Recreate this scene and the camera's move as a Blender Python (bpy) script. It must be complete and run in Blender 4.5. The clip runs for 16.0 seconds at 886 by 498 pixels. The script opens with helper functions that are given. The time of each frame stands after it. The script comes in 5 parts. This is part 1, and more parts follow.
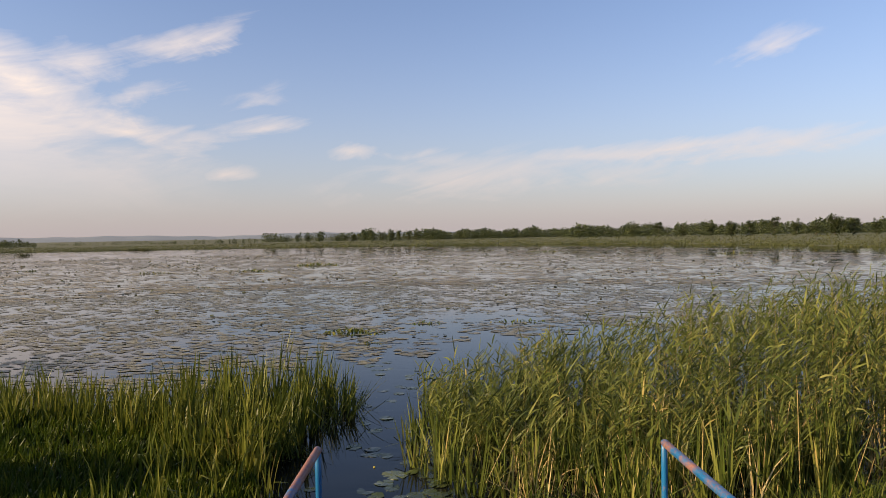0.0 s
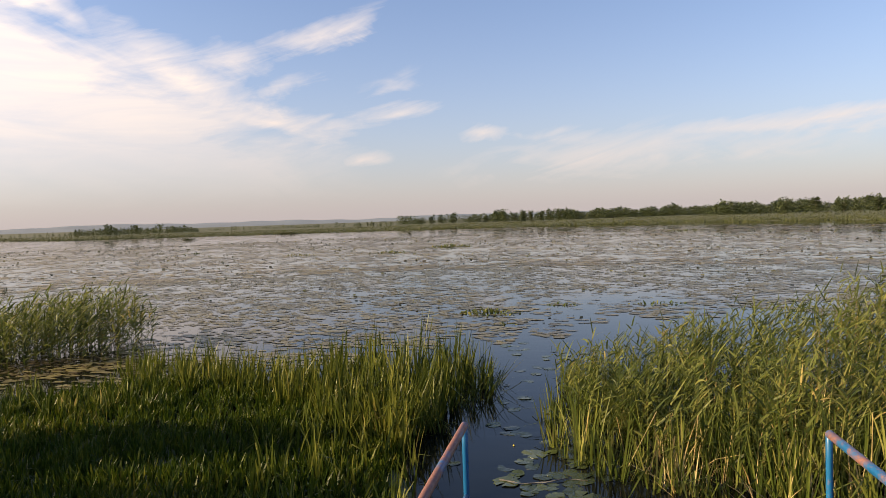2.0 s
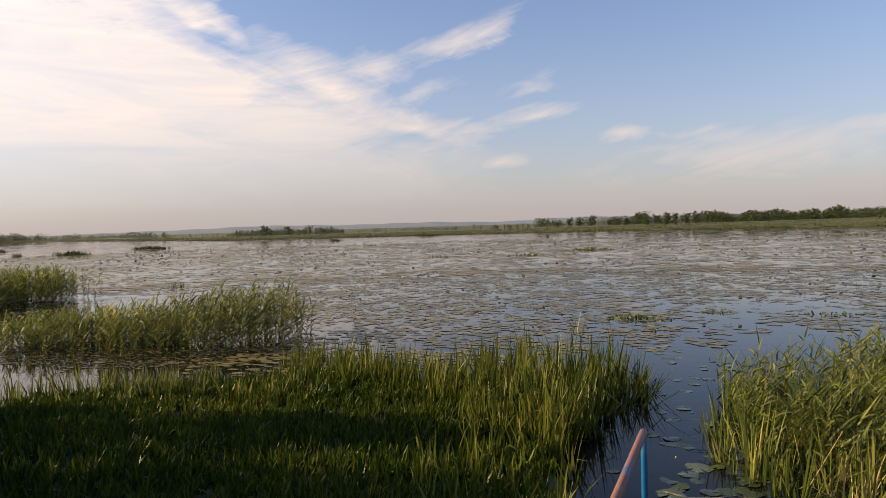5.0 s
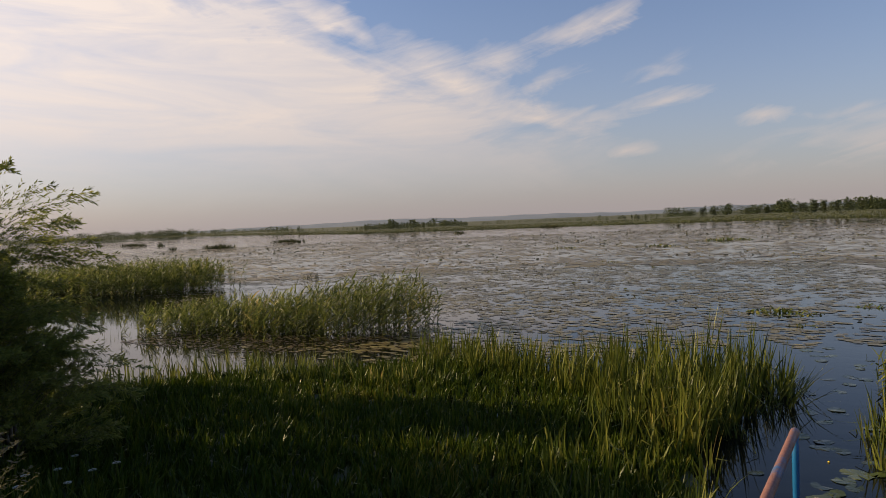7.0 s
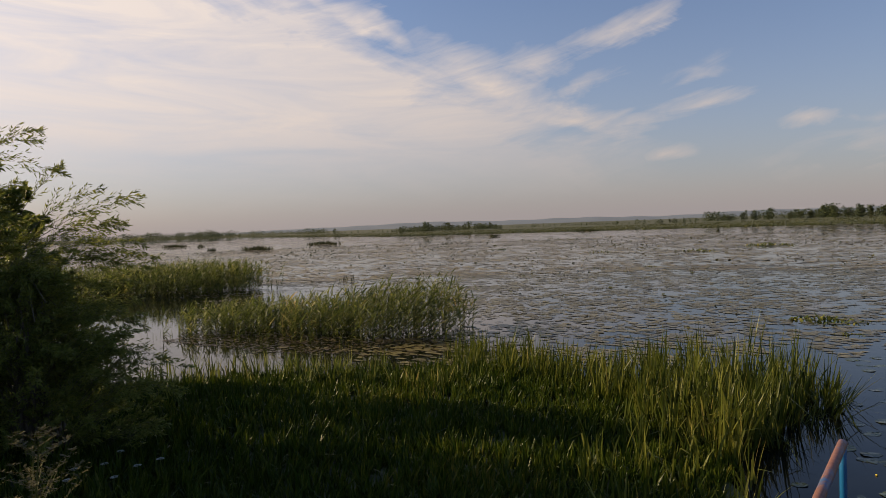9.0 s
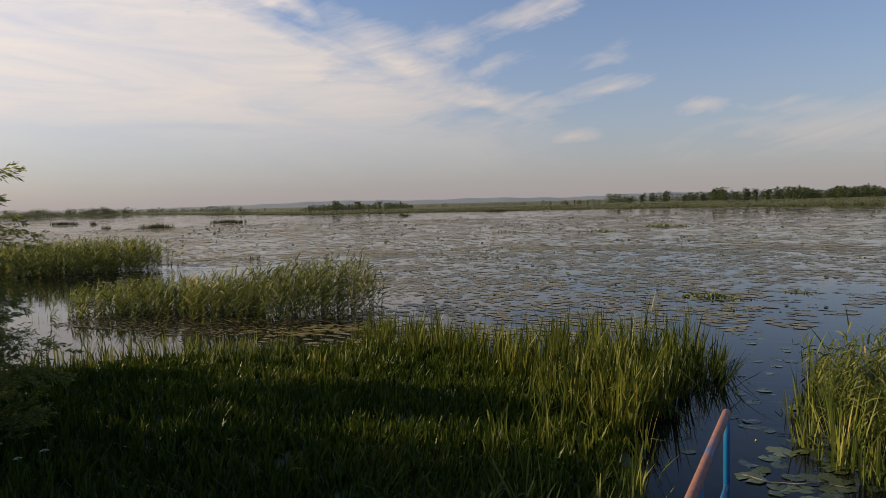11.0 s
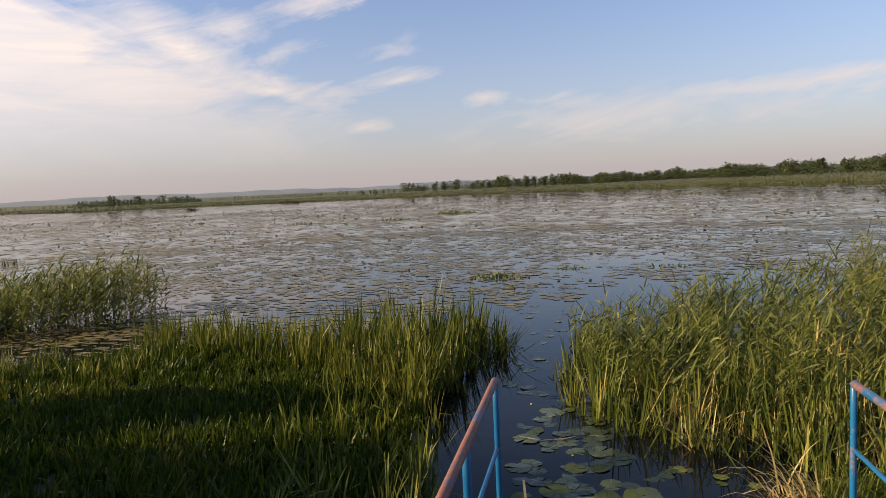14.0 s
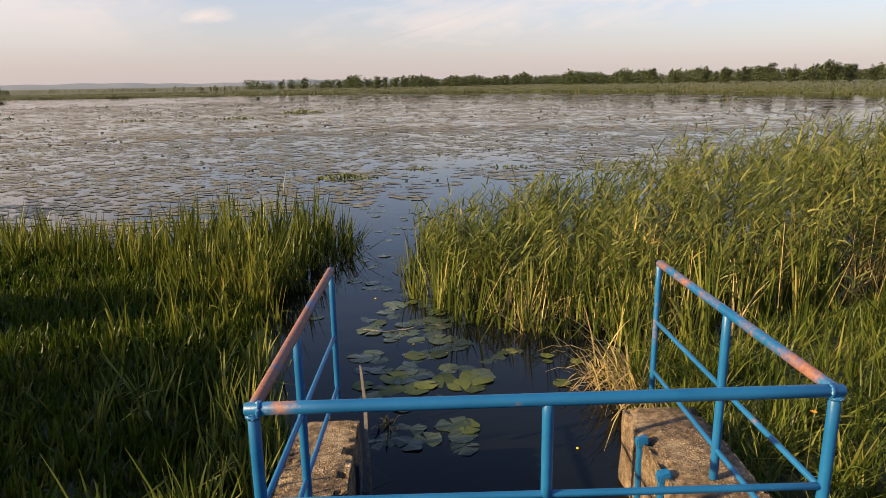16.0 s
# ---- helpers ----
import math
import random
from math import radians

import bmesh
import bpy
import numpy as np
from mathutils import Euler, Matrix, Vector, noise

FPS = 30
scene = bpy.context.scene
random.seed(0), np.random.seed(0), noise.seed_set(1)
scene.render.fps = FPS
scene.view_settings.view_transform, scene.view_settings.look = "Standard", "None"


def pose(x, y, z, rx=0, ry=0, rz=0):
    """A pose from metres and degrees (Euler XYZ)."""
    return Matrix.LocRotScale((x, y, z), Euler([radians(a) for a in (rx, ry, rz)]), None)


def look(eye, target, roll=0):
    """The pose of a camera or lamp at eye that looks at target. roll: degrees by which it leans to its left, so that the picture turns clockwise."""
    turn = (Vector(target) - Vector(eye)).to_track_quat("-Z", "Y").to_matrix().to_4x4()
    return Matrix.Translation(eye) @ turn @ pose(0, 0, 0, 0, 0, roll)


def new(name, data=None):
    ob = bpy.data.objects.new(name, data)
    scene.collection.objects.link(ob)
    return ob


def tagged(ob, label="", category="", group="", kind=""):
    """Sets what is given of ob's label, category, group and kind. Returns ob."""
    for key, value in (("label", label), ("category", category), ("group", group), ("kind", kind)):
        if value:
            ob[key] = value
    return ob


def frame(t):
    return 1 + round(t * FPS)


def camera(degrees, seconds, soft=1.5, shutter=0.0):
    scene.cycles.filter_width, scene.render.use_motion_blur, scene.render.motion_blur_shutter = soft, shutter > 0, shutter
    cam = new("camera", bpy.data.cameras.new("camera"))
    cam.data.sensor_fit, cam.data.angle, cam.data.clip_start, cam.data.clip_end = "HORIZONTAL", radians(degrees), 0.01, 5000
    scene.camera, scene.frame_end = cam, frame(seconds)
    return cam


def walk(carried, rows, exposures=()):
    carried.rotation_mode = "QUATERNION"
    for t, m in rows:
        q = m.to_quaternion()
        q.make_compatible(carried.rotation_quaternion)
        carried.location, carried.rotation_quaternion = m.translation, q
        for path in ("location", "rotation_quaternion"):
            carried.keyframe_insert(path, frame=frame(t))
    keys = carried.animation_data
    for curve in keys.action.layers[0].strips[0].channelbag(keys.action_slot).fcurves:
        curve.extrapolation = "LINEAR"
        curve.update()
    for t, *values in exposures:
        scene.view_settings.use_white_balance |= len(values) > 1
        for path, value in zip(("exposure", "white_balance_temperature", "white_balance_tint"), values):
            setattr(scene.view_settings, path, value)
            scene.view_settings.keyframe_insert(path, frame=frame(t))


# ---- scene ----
cam = camera(66.5, 16.0, 0.9)
PATH = [
    (0, (-0.317, -2.137, 2.664), (-0.283, -0.138, 2.623), -1.0),
    (0.5, (-0.328, -2.131, 2.655), (-0.402, -0.133, 2.583), -1.4),
    (1, (-0.332, -2.127, 2.655), (-0.468, -0.133, 2.587), -1.4),
    (1.5, (-0.36, -2.165, 2.658), (-0.615, -0.183, 2.573), -1.5),
    (2, (-0.377, -2.193, 2.672), (-0.732, -0.226, 2.584), -1.9),
    (2.5, (-0.428, -2.268, 2.678), (-0.851, -0.314, 2.606), -1.4),
    (3, (-0.479, -2.254, 2.705), (-0.924, -0.306, 2.609), -1.2),
    (3.5, (-0.52, -2.247, 2.684), (-0.98, -0.302, 2.604), -0.7),
    (4, (-0.554, -2.295, 2.687), (-1.093, -0.37, 2.607), -1.0),
    (6.5, (-0.646, -2.303, 2.655), (-1.646, -0.572, 2.586), -2.1),
    (7, (-0.648, -2.328, 2.655), (-1.712, -0.636, 2.576), -2.4),
    (7.5, (-0.653, -2.371, 2.666), (-1.751, -0.701, 2.595), -2.0),
    (8, (-0.653, -2.372, 2.672), (-1.796, -0.733, 2.604), -1.9),
    (8.5, (-0.659, -2.368, 2.667), (-1.821, -0.741, 2.606), -2.0),
    (11, (-0.665, -2.298, 2.658), (-1.588, -0.529, 2.523), -1.5),
    (11.5, (-0.639, -2.288, 2.653), (-1.485, -0.481, 2.513), -1.0),
    (12, (-0.625, -2.296, 2.656), (-1.393, -0.455, 2.515), -1.8),
    (12.5, (-0.62, -2.293, 2.654), (-1.345, -0.433, 2.522), -1.6),
    (13, (-0.615, -2.279, 2.647), (-1.302, -0.405, 2.517), -1.2),
    (13.5, (-0.568, -2.27, 2.646), (-1.102, -0.352, 2.457), -1.5),
    (14, (-0.526, -2.271, 2.635), (-0.893, -0.313, 2.45), -2.7),
    (14.5, (-0.479, -2.212, 2.6), (-0.665, -0.234, 2.37), -2.6),
    (15, (-0.445, -2.184, 2.586), (-0.504, -0.205, 2.302), -3.3),
    (15.5, (-0.443, -2.192, 2.55), (-0.436, -0.228, 2.175), -1.5),
    (16, (-0.436, -2.206, 2.529), (-0.376, -0.265, 2.05), -1.0),
]
STOPS = [(0, 0.92, 6480, 10), (2, 1.07, 6560, 9), (4, 1.02, 6580, 9), (6.5, 0.61, 6500, 9), (7.5, 0.44, 6440, 9), (8.5, 0.4, 6440, 9), (11, 0.5, 6260, 6), (12.5, 0.65, 6200, 5),
         (13.5, 0.82, 6340, 8), (14.5, 0.98, 6500, 10), (15, 0.99, 6600, 10), (16, 1.2, 6750, 11)]
walk(cam, [(t, look(eye, target, roll)) for t, eye, target, roll in PATH], STOPS)

# ---- sky, sun ----
SUN_AZ, SUN_EL = -110.0, 21.0          # degrees from +y towards +x, and up


def nd(tree, kind, **kw):
    n = tree.nodes.new(kind)
    for k, v in kw.items():
        if k == "op":
            n.operation = v
    return n


def link(tree, a, b):
    tree.links.new(a, b)


def plug(tree, sock, v):
    if isinstance(v, (int, float)):
        sock.default_value = v
    elif isinstance(v, (tuple, list)):
        sock.default_value = v
    else:
        tree.links.new(v, sock)


def mth(tree, op, a, b=0.0, c=None, clamp=False):
    n = nd(tree, "ShaderNodeMath", op=op)
    n.use_clamp = clamp
    plug(tree, n.inputs[0], a)
    plug(tree, n.inputs[1], b)
    if c is not None:
        plug(tree, n.inputs[2], c)
    return n.outputs[0]


def ramp(tree, fac, stops):
    n = nd(tree, "ShaderNodeValToRGB")
    el = n.color_ramp.elements
    while len(el) < len(stops):
        el.new(0.5)
    for e, (p, c) in zip(el, stops):
        e.position, e.color = p, (*c, 1.0)
    plug(tree, n.inputs[0], fac)
    return n.outputs[0]


def noise_tex(tree, vec, scale, detail=4.0, rough=0.55, distort=0.0):
    n = nd(tree, "ShaderNodeTexNoise")
    if vec is not None:
        link(tree, vec, n.inputs["Vector"])
    n.inputs["Scale"].default_value = scale
    n.inputs["Detail"].default_value = detail
    n.inputs["Roughness"].default_value = rough
    n.inputs["Distortion"].default_value = distort
    return n.outputs["Fac"]


# thin evening cirrus: azimuth, elevation, half length, half width, slant, density
CLOUDS = [
    (-25, 8.6, 11, 2.2, -9, 1.0), (-20.3, 15.2, 8.5, 1.5, 17, 0.85), (-27, 13.0, 6, 2.2, 6, 0.85), (-22.4, 11.0, 3.6, 1.3, 22, 0.58),
    (-31, 11.6, 12, 3.4, -24, 1.1), (-14.2, 8.9, 5, 1.3, 8, 0.8), (-18.5, 8.0, 8, 1.2, 2, 0.6), (-14.6, 11.0, 4, 1.2, 24, 0.45),
    (-6.2, 6.9, 3.2, 1.1, 4, 0.85), (-15.9, 5.5, 2.8, 0.9, 0, 0.7), (19, 6.5, 22, 1.3, 1.5, 0.95), (2, 6.2, 8, 1.4, -4, 0.6),
    (6, 4.9, 18, 2.8, 2, 0.8), (27.2, 13.6, 4.4, 1.9, 16, 0.8), (-40.5, 16.3, 8, 1.8, -34, 1.0), (-45, 19.6, 7, 1.8, -40, 0.9),
]

world = bpy.data.worlds.new("evening_sky")
scene.world = world
world.use_nodes = True
wt = world.node_tree
wt.nodes.clear()
sky = nd(wt, "ShaderNodeTexSky")
sky.sky_type = "NISHITA"
sky.sun_disc = False
sky.sun_elevation = radians(SUN_EL)
sky.sun_rotation = radians(SUN_AZ)
sky.dust_density, sky.air_density, sky.ozone_density = 1.2, 1.0, 3.0
bg_sky = nd(wt, "ShaderNodeBackground")
bg_sky.inputs["Strength"].default_value = 0.092
tint = nd(wt, "ShaderNodeMix")
tint.data_type, tint.blend_type = "RGBA", "MULTIPLY"
tint.inputs[0].default_value = 1.0
link(wt, sky.outputs[0], tint.inputs[6])
tint.inputs[7].default_value = (1.06, 0.985, 1.05, 1)
link(wt, tint.outputs[2], bg_sky.inputs["Color"])
coord = nd(wt, "ShaderNodeTexCoord")
sep = nd(wt, "ShaderNodeSeparateXYZ")
link(wt, coord.outputs["Generated"], sep.inputs[0])
az = mth(wt, "MULTIPLY", mth(wt, "ARCTAN2", sep.outputs[0], sep.outputs[1]), 57.29578)
ele = mth(wt, "MULTIPLY", mth(wt, "ARCSINE", sep.outputs[2]), 57.29578)


def streak_noise(along, across, slant, scale, detail, distort):
    """Noise drawn out along lines that rise to the right."""
    c, s_ = math.cos(radians(slant)), math.sin(radians(slant))
    v = nd(wt, "ShaderNodeCombineXYZ")
    link(wt, mth(wt, "MULTIPLY_ADD", az, c * along, mth(wt, "MULTIPLY", ele, s_ * along)), v.inputs[0])
    link(wt, mth(wt, "MULTIPLY_ADD", az, -s_ * across, mth(wt, "MULTIPLY", ele, c * across)), v.inputs[1])
    return noise_tex(wt, v.outputs[0], scale, detail, 0.6, distort)


warp = streak_noise(1.0, 1.6, 0, 0.10, 4.0, 0.3)
wisp = streak_noise(0.3, 1.7, 16, 0.36, 8.0, 1.1)
body = streak_noise(0.7, 1.9, -6, 0.14, 7.0, 0.6)
fibre = streak_noise(0.28, 1.25, 17, 0.5, 8.0, 1.2)


def cloud_mask(rows, push, lift):
    """Soft ellipses, their outlines pushed about by noise."""
    waz = mth(wt, "MULTIPLY_ADD", mth(wt, "SUBTRACT", warp, 0.5), push, az)
    wel = mth(wt, "MULTIPLY_ADD", mth(wt, "SUBTRACT", body, 0.5), lift, ele)
    d = 0.0
    for ca, ce, hl, hw, slant, s in rows:
        co, si = math.cos(radians(slant)), math.sin(radians(slant))
        dx, dy = mth(wt, "SUBTRACT", waz, ca), mth(wt, "SUBTRACT", wel, ce)
        u = mth(wt, "MULTIPLY_ADD", dx, co / hl, mth(wt, "MULTIPLY", dy, si / hl))
        v = mth(wt, "MULTIPLY_ADD", dx, -si / hw, mth(wt, "MULTIPLY", dy, co / hw))
        r2 = mth(wt, "MULTIPLY_ADD", u, u, mth(wt, "MULTIPLY", v, v))
        k = mth(wt, "SUBTRACT", 1.0, mth(wt, "SQRT", r2), clamp=True)
        d = mth(wt, "MAXIMUM", mth(wt, "MULTIPLY", k, s), d)
    return d


grain = mth(wt, "MULTIPLY_ADD", wisp, 0.42, mth(wt, "MULTIPLY_ADD", fibre, 0.3, mth(wt, "MULTIPLY", body, 0.48)))


def eaten(mask, bite, shift, gain):
    """Density that frays where the mask is thin."""
    rough = mth(wt, "MULTIPLY_ADD", mth(wt, "SUBTRACT", grain, 0.6), bite, mth(wt, "ADD", mask, shift))
    return mth(wt, "MULTIPLY", mth(wt, "MULTIPLY", rough, gain, clamp=True), mth(wt, "MULTIPLY", mask, 4.0, clamp=True))


thin = eaten(cloud_mask(CLOUDS, 8.0, 3.4), 2.3, -0.17, 1.0)
# the banded sheet on the sunward side: its upper edge falls towards the lake's far side
band = streak_noise(0.16, 1.0, -3, 0.33, 6.0, 0.8)
wob = mth(wt, "MULTIPLY_ADD", mth(wt, "SUBTRACT", body, 0.5), 7.0, mth(wt, "MULTIPLY", mth(wt, "SUBTRACT", grain, 0.6), 9.0))
edge_top = mth(wt, "ADD", mth(wt, "SUBTRACT", mth(wt, "MULTIPLY_ADD", az, -0.42, 0.4), ele), wob)
sheet = mth(wt, "MULTIPLY", edge_top, 0.21, clamp=True)
for ramp_on in (mth(wt, "MULTIPLY", mth(wt, "MULTIPLY_ADD", wob, 0.25, mth(wt, "SUBTRACT", ele, 1.6)), 0.14, clamp=True),
                mth(wt, "MULTIPLY", mth(wt, "SUBTRACT", mth(wt, "MULTIPLY", wob, 1.5), mth(wt, "ADD", az, 17.0)), 0.11, clamp=True),
                mth(wt, "MULTIPLY", mth(wt, "ADD", az, 140.0), 0.03, clamp=True)):
    sheet = mth(wt, "MULTIPLY", sheet, ramp_on)
veil = mth(wt, "MULTIPLY", sheet, mth(wt, "MULTIPLY_ADD", band, 1.5, 0.12, clamp=True))
dens = mth(wt, "MULTIPLY", mth(wt, "MAXIMUM", thin, veil), 0.93, clamp=True)
bg_cloud = nd(wt, "ShaderNodeBackground")
bg_cloud.inputs["Color"].default_value = (1.0, 0.845, 0.745, 1)
glow = nd(wt, "ShaderNodeMapRange")
link(wt, az, glow.inputs[0])
glow.inputs[1].default_value, glow.inputs[2].default_value = -75.0, -22.0
glow.inputs[3].default_value, glow.inputs[4].default_value = 0.82, 0.57
link(wt, glow.outputs[0], bg_cloud.inputs["Strength"])
mixw = nd(wt, "ShaderNodeMixShader")
link(wt, dens, mixw.inputs[0])
link(wt, bg_sky.outputs[0], mixw.inputs[1])
link(wt, bg_cloud.outputs[0], mixw.inputs[2])
# pale evening haze low over the horizon
haze = mth(wt, "POWER", 2.718, mth(wt, "MULTIPLY", mth(wt, "ABSOLUTE", ele), -0.12))
bg_haze = nd(wt, "ShaderNodeBackground")
bg_haze.inputs["Color"].default_value = (1.0, 0.86, 0.86, 1)
bg_haze.inputs["Strength"].default_value = 0.29
mixh = nd(wt, "ShaderNodeMixShader")
link(wt, mth(wt, "MULTIPLY", haze, 0.85), mixh.inputs[0])
link(wt, mixw.outputs[0], mixh.inputs[1])
link(wt, bg_haze.outputs[0], mixh.inputs[2])
outw = nd(wt, "ShaderNodeOutputWorld")
link(wt, mixh.outputs[0], outw.inputs["Surface"])

sun = bpy.data.lights.new("sun", "SUN")
sun.energy, sun.angle, sun.color = 5.0, radians(0.6), (1.0, 0.75, 0.42)
sun_ob = new("sun", sun)
sx = math.sin(radians(SUN_AZ)) * math.cos(radians(SUN_EL))
sy = math.cos(radians(SUN_AZ)) * math.cos(radians(SUN_EL))
sun_ob.matrix_world = look((60 * sx, 60 * sy, 60 * math.sin(radians(SUN_EL))), (0, 0, 0))


# ---- materials ----
def material(name):
    m = bpy.data.materials.new(name)
    m.use_nodes = True
    t = m.node_tree
    t.nodes.clear()
    out = nd(t, "ShaderNodeOutputMaterial")
    b = nd(t, "ShaderNodeBsdfPrincipled")
    link(t, b.outputs[0], out.inputs[0])
    return m, t, b, out


def bump(t, b, height, strength, dist=0.01):
    n = nd(t, "ShaderNodeBump")
    n.inputs["Strength"].default_value = strength
    n.inputs["Distance"].default_value = dist
    link(t, height, n.inputs["Height"])
    link(t, n.outputs[0], b.inputs["Normal"])


def obj_coord(t):
    return nd(t, "ShaderNodeTexCoord").outputs["Object"]


def world_pos(t):
    return nd(t, "ShaderNodeNewGeometry").outputs["Position"]


def leaf_material(name, stops, rough=0.45, thin=0.35, patch=None, per_object=False, gloss=0.17):
    """Foliage: a colour for each leaf from a ramp, mottled, with light coming through it."""
    m, t, b, out = material(name)
    if per_object:
        rnd = nd(t, "ShaderNodeObjectInfo").outputs["Random"]
    else:
        rnd = nd(t, "ShaderNodeNewGeometry").outputs["Random Per Island"]
    big = noise_tex(t, world_pos(t), patch or 0.6, 3.0)
    f = mth(t, "ADD", mth(t, "MULTIPLY", rnd, 0.72), mth(t, "MULTIPLY", mth(t, "SUBTRACT", big, 0.36), 0.9), clamp=True)
    col = ramp(t, f, stops)
    link(t, col, b.inputs["Base Color"])
    b.inputs["Roughness"].default_value = rough
    b.inputs["Specular IOR Level"].default_value = gloss
    tr = nd(t, "ShaderNodeBsdfTranslucent")
    link(t, col, tr.inputs["Color"])
    mx = nd(t, "ShaderNodeMixShader")
    mx.inputs[0].default_value = thin
    link(t, b.outputs[0], mx.inputs[1])
    link(t, tr.outputs[0], mx.inputs[2])
    link(t, mx.outputs[0], out.inputs[0])
    return m


M_SEDGE = leaf_material("sedge_green", [(0.0, (0.011, 0.026, 0.003)), (0.45, (0.033, 0.056, 0.005)),
                                        (0.8, (0.08, 0.098, 0.01)), (1.0, (0.15, 0.125, 0.024))], 0.38, 0.3, None, False, 0.15)
M_CATTAIL = leaf_material("cattail_green", [(0.0, (0.018, 0.034, 0.005)), (0.5, (0.08, 0.098, 0.014)), (0.86, (0.185, 0.186, 0.036)),
                                            (1.0, (0.32, 0.22, 0.075))], 0.4, 0.35, None, False, 0.18)
M_SHOOT = leaf_material("yellowing_shoot", [(0.0, (0.018, 0.03, 0.007)), (0.35, (0.066, 0.09, 0.016)), (0.72, (0.16, 0.174, 0.038)), (0.95, (0.31, 0.275, 0.085)), (1.0, (0.5, 0.33, 0.13))], 0.42, 0.32, 1.2, False, 0.1)
M_REED = leaf_material("reed_green", [(0.0, (0.022, 0.036, 0.008)), (0.35, (0.078, 0.101, 0.022)), (0.72, (0.165, 0.182, 0.044)),
                                      (0.92, (0.255, 0.24, 0.07)), (1.0, (0.48, 0.35, 0.13))], 0.45, 0.42, None, False, 0.2)
M_STEM = leaf_material("reed_stem", [(0.0, (0.05, 0.062, 0.018)), (0.6, (0.11, 0.114, 0.033)),
                                     (1.0, (0.32, 0.21, 0.08))], 0.55, 0.1, None, False, 0.08)
M_WEED = leaf_material("weed_leaf", [(0.0, (0.035, 0.036, 0.013)), (0.5, (0.085, 0.076, 0.026)), (1.0, (0.17, 0.135, 0.055))], 0.5, 0.3)
M_GRASS = leaf_material("bank_grass_green", [(0.0, (0.03, 0.05, 0.008)), (0.4, (0.072, 0.098, 0.013)), (0.75, (0.15, 0.168, 0.032)), (0.92, (0.28, 0.23, 0.07)),
                                             (1.0, (0.42, 0.3, 0.13))], 0.4, 0.4)
M_STRAW = leaf_material("dry_straw", [(0.0, (0.3, 0.205, 0.085)), (0.5, (0.47, 0.355, 0.16)), (1.0, (0.61, 0.5, 0.265))], 0.6, 0.25)
M_WILLOW = leaf_material("willow_leaf", [(0.0, (0.07, 0.092, 0.018)), (0.5, (0.165, 0.185, 0.036)), (1.0, (0.29, 0.285, 0.07))], 0.4, 0.45, None, False, 0.2)
M_FARLEAF = leaf_material("far_tree_leaf", [(0.0, (0.042, 0.056, 0.027)), (0.5, (0.07, 0.088, 0.037)), (1.0, (0.12, 0.132, 0.056))], 0.6, 0.25, 0.05)
M_ISLET = leaf_material("islet_reed", [(0.0, (0.025, 0.034, 0.012)), (0.6, (0.05, 0.058, 0.02)), (1.0, (0.1, 0.09, 0.035))], 0.6, 0.2, 0.3)
M_FARREED = leaf_material("shore_reed", [(0.0, (0.05, 0.06, 0.022)), (0.5, (0.072, 0.084, 0.03)), (1.0, (0.115, 0.112, 0.045))], 0.6, 0.2, 0.03)
M_PAD = leaf_material("lily_leaf", [(0.0, (0.028, 0.04, 0.012)), (0.4, (0.06, 0.078, 0.02)), (0.72, (0.105, 0.122, 0.03)),
                                    (1.0, (0.2, 0.19, 0.05))], 0.42, 0.08, 1.5, True)
M_PADWET = leaf_material("drowned_lily_leaf", [(0.0, (0.014, 0.02, 0.010)), (0.45, (0.032, 0.043, 0.016)), (0.8, (0.062, 0.076, 0.026)),
                                                 (1.0, (0.1, 0.11, 0.04))], 0.2, 0.03, 1.5, True, 0.34)
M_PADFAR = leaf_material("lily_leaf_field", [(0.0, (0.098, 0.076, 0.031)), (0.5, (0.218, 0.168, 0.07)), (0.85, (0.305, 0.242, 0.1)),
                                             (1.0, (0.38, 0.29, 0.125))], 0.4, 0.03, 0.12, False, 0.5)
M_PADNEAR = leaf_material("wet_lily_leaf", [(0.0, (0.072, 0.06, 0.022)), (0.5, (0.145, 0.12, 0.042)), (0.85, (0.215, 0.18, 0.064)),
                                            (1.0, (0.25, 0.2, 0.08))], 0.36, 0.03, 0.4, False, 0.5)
M_RAISED = leaf_material("raised_lily_leaf", [(0.0, (0.03, 0.035, 0.014)), (0.6, (0.07, 0.075, 0.025)), (1.0, (0.16, 0.14, 0.05))], 0.4, 0.15)
M_MUDWEED = leaf_material("brown_weed", [(0.0, (0.03, 0.024, 0.012)), (0.6, (0.07, 0.052, 0.024)), (1.0, (0.13, 0.1, 0.045))], 0.4, 0.05, 0.8)
M_PETAL = leaf_material("orange_petal", [(0.0, (0.6, 0.26, 0.03)), (1.0, (0.75, 0.36, 0.05))], 0.5, 0.3)
M_DRY = leaf_material("dead_leaf", [(0.0, (0.07, 0.065, 0.02)), (1.0, (0.2, 0.15, 0.06))], 0.6, 0.2)
M_UMBEL = leaf_material("white_umbel", [(0.0, (0.3, 0.3, 0.25)), (1.0, (0.46, 0.46, 0.4))], 0.6, 0.2)


def bark_material():
    m, t, b, _ = material("bark")
    n = noise_tex(t, obj_coord(t), 14.0, 5.0)
    link(t, ramp(t, n, [(0.3, (0.05, 0.04, 0.028)), (0.7, (0.14, 0.115, 0.085))]), b.inputs["Base Color"])
    b.inputs["Roughness"].default_value = 0.85
    bump(t, b, n, 0.6)
    return m


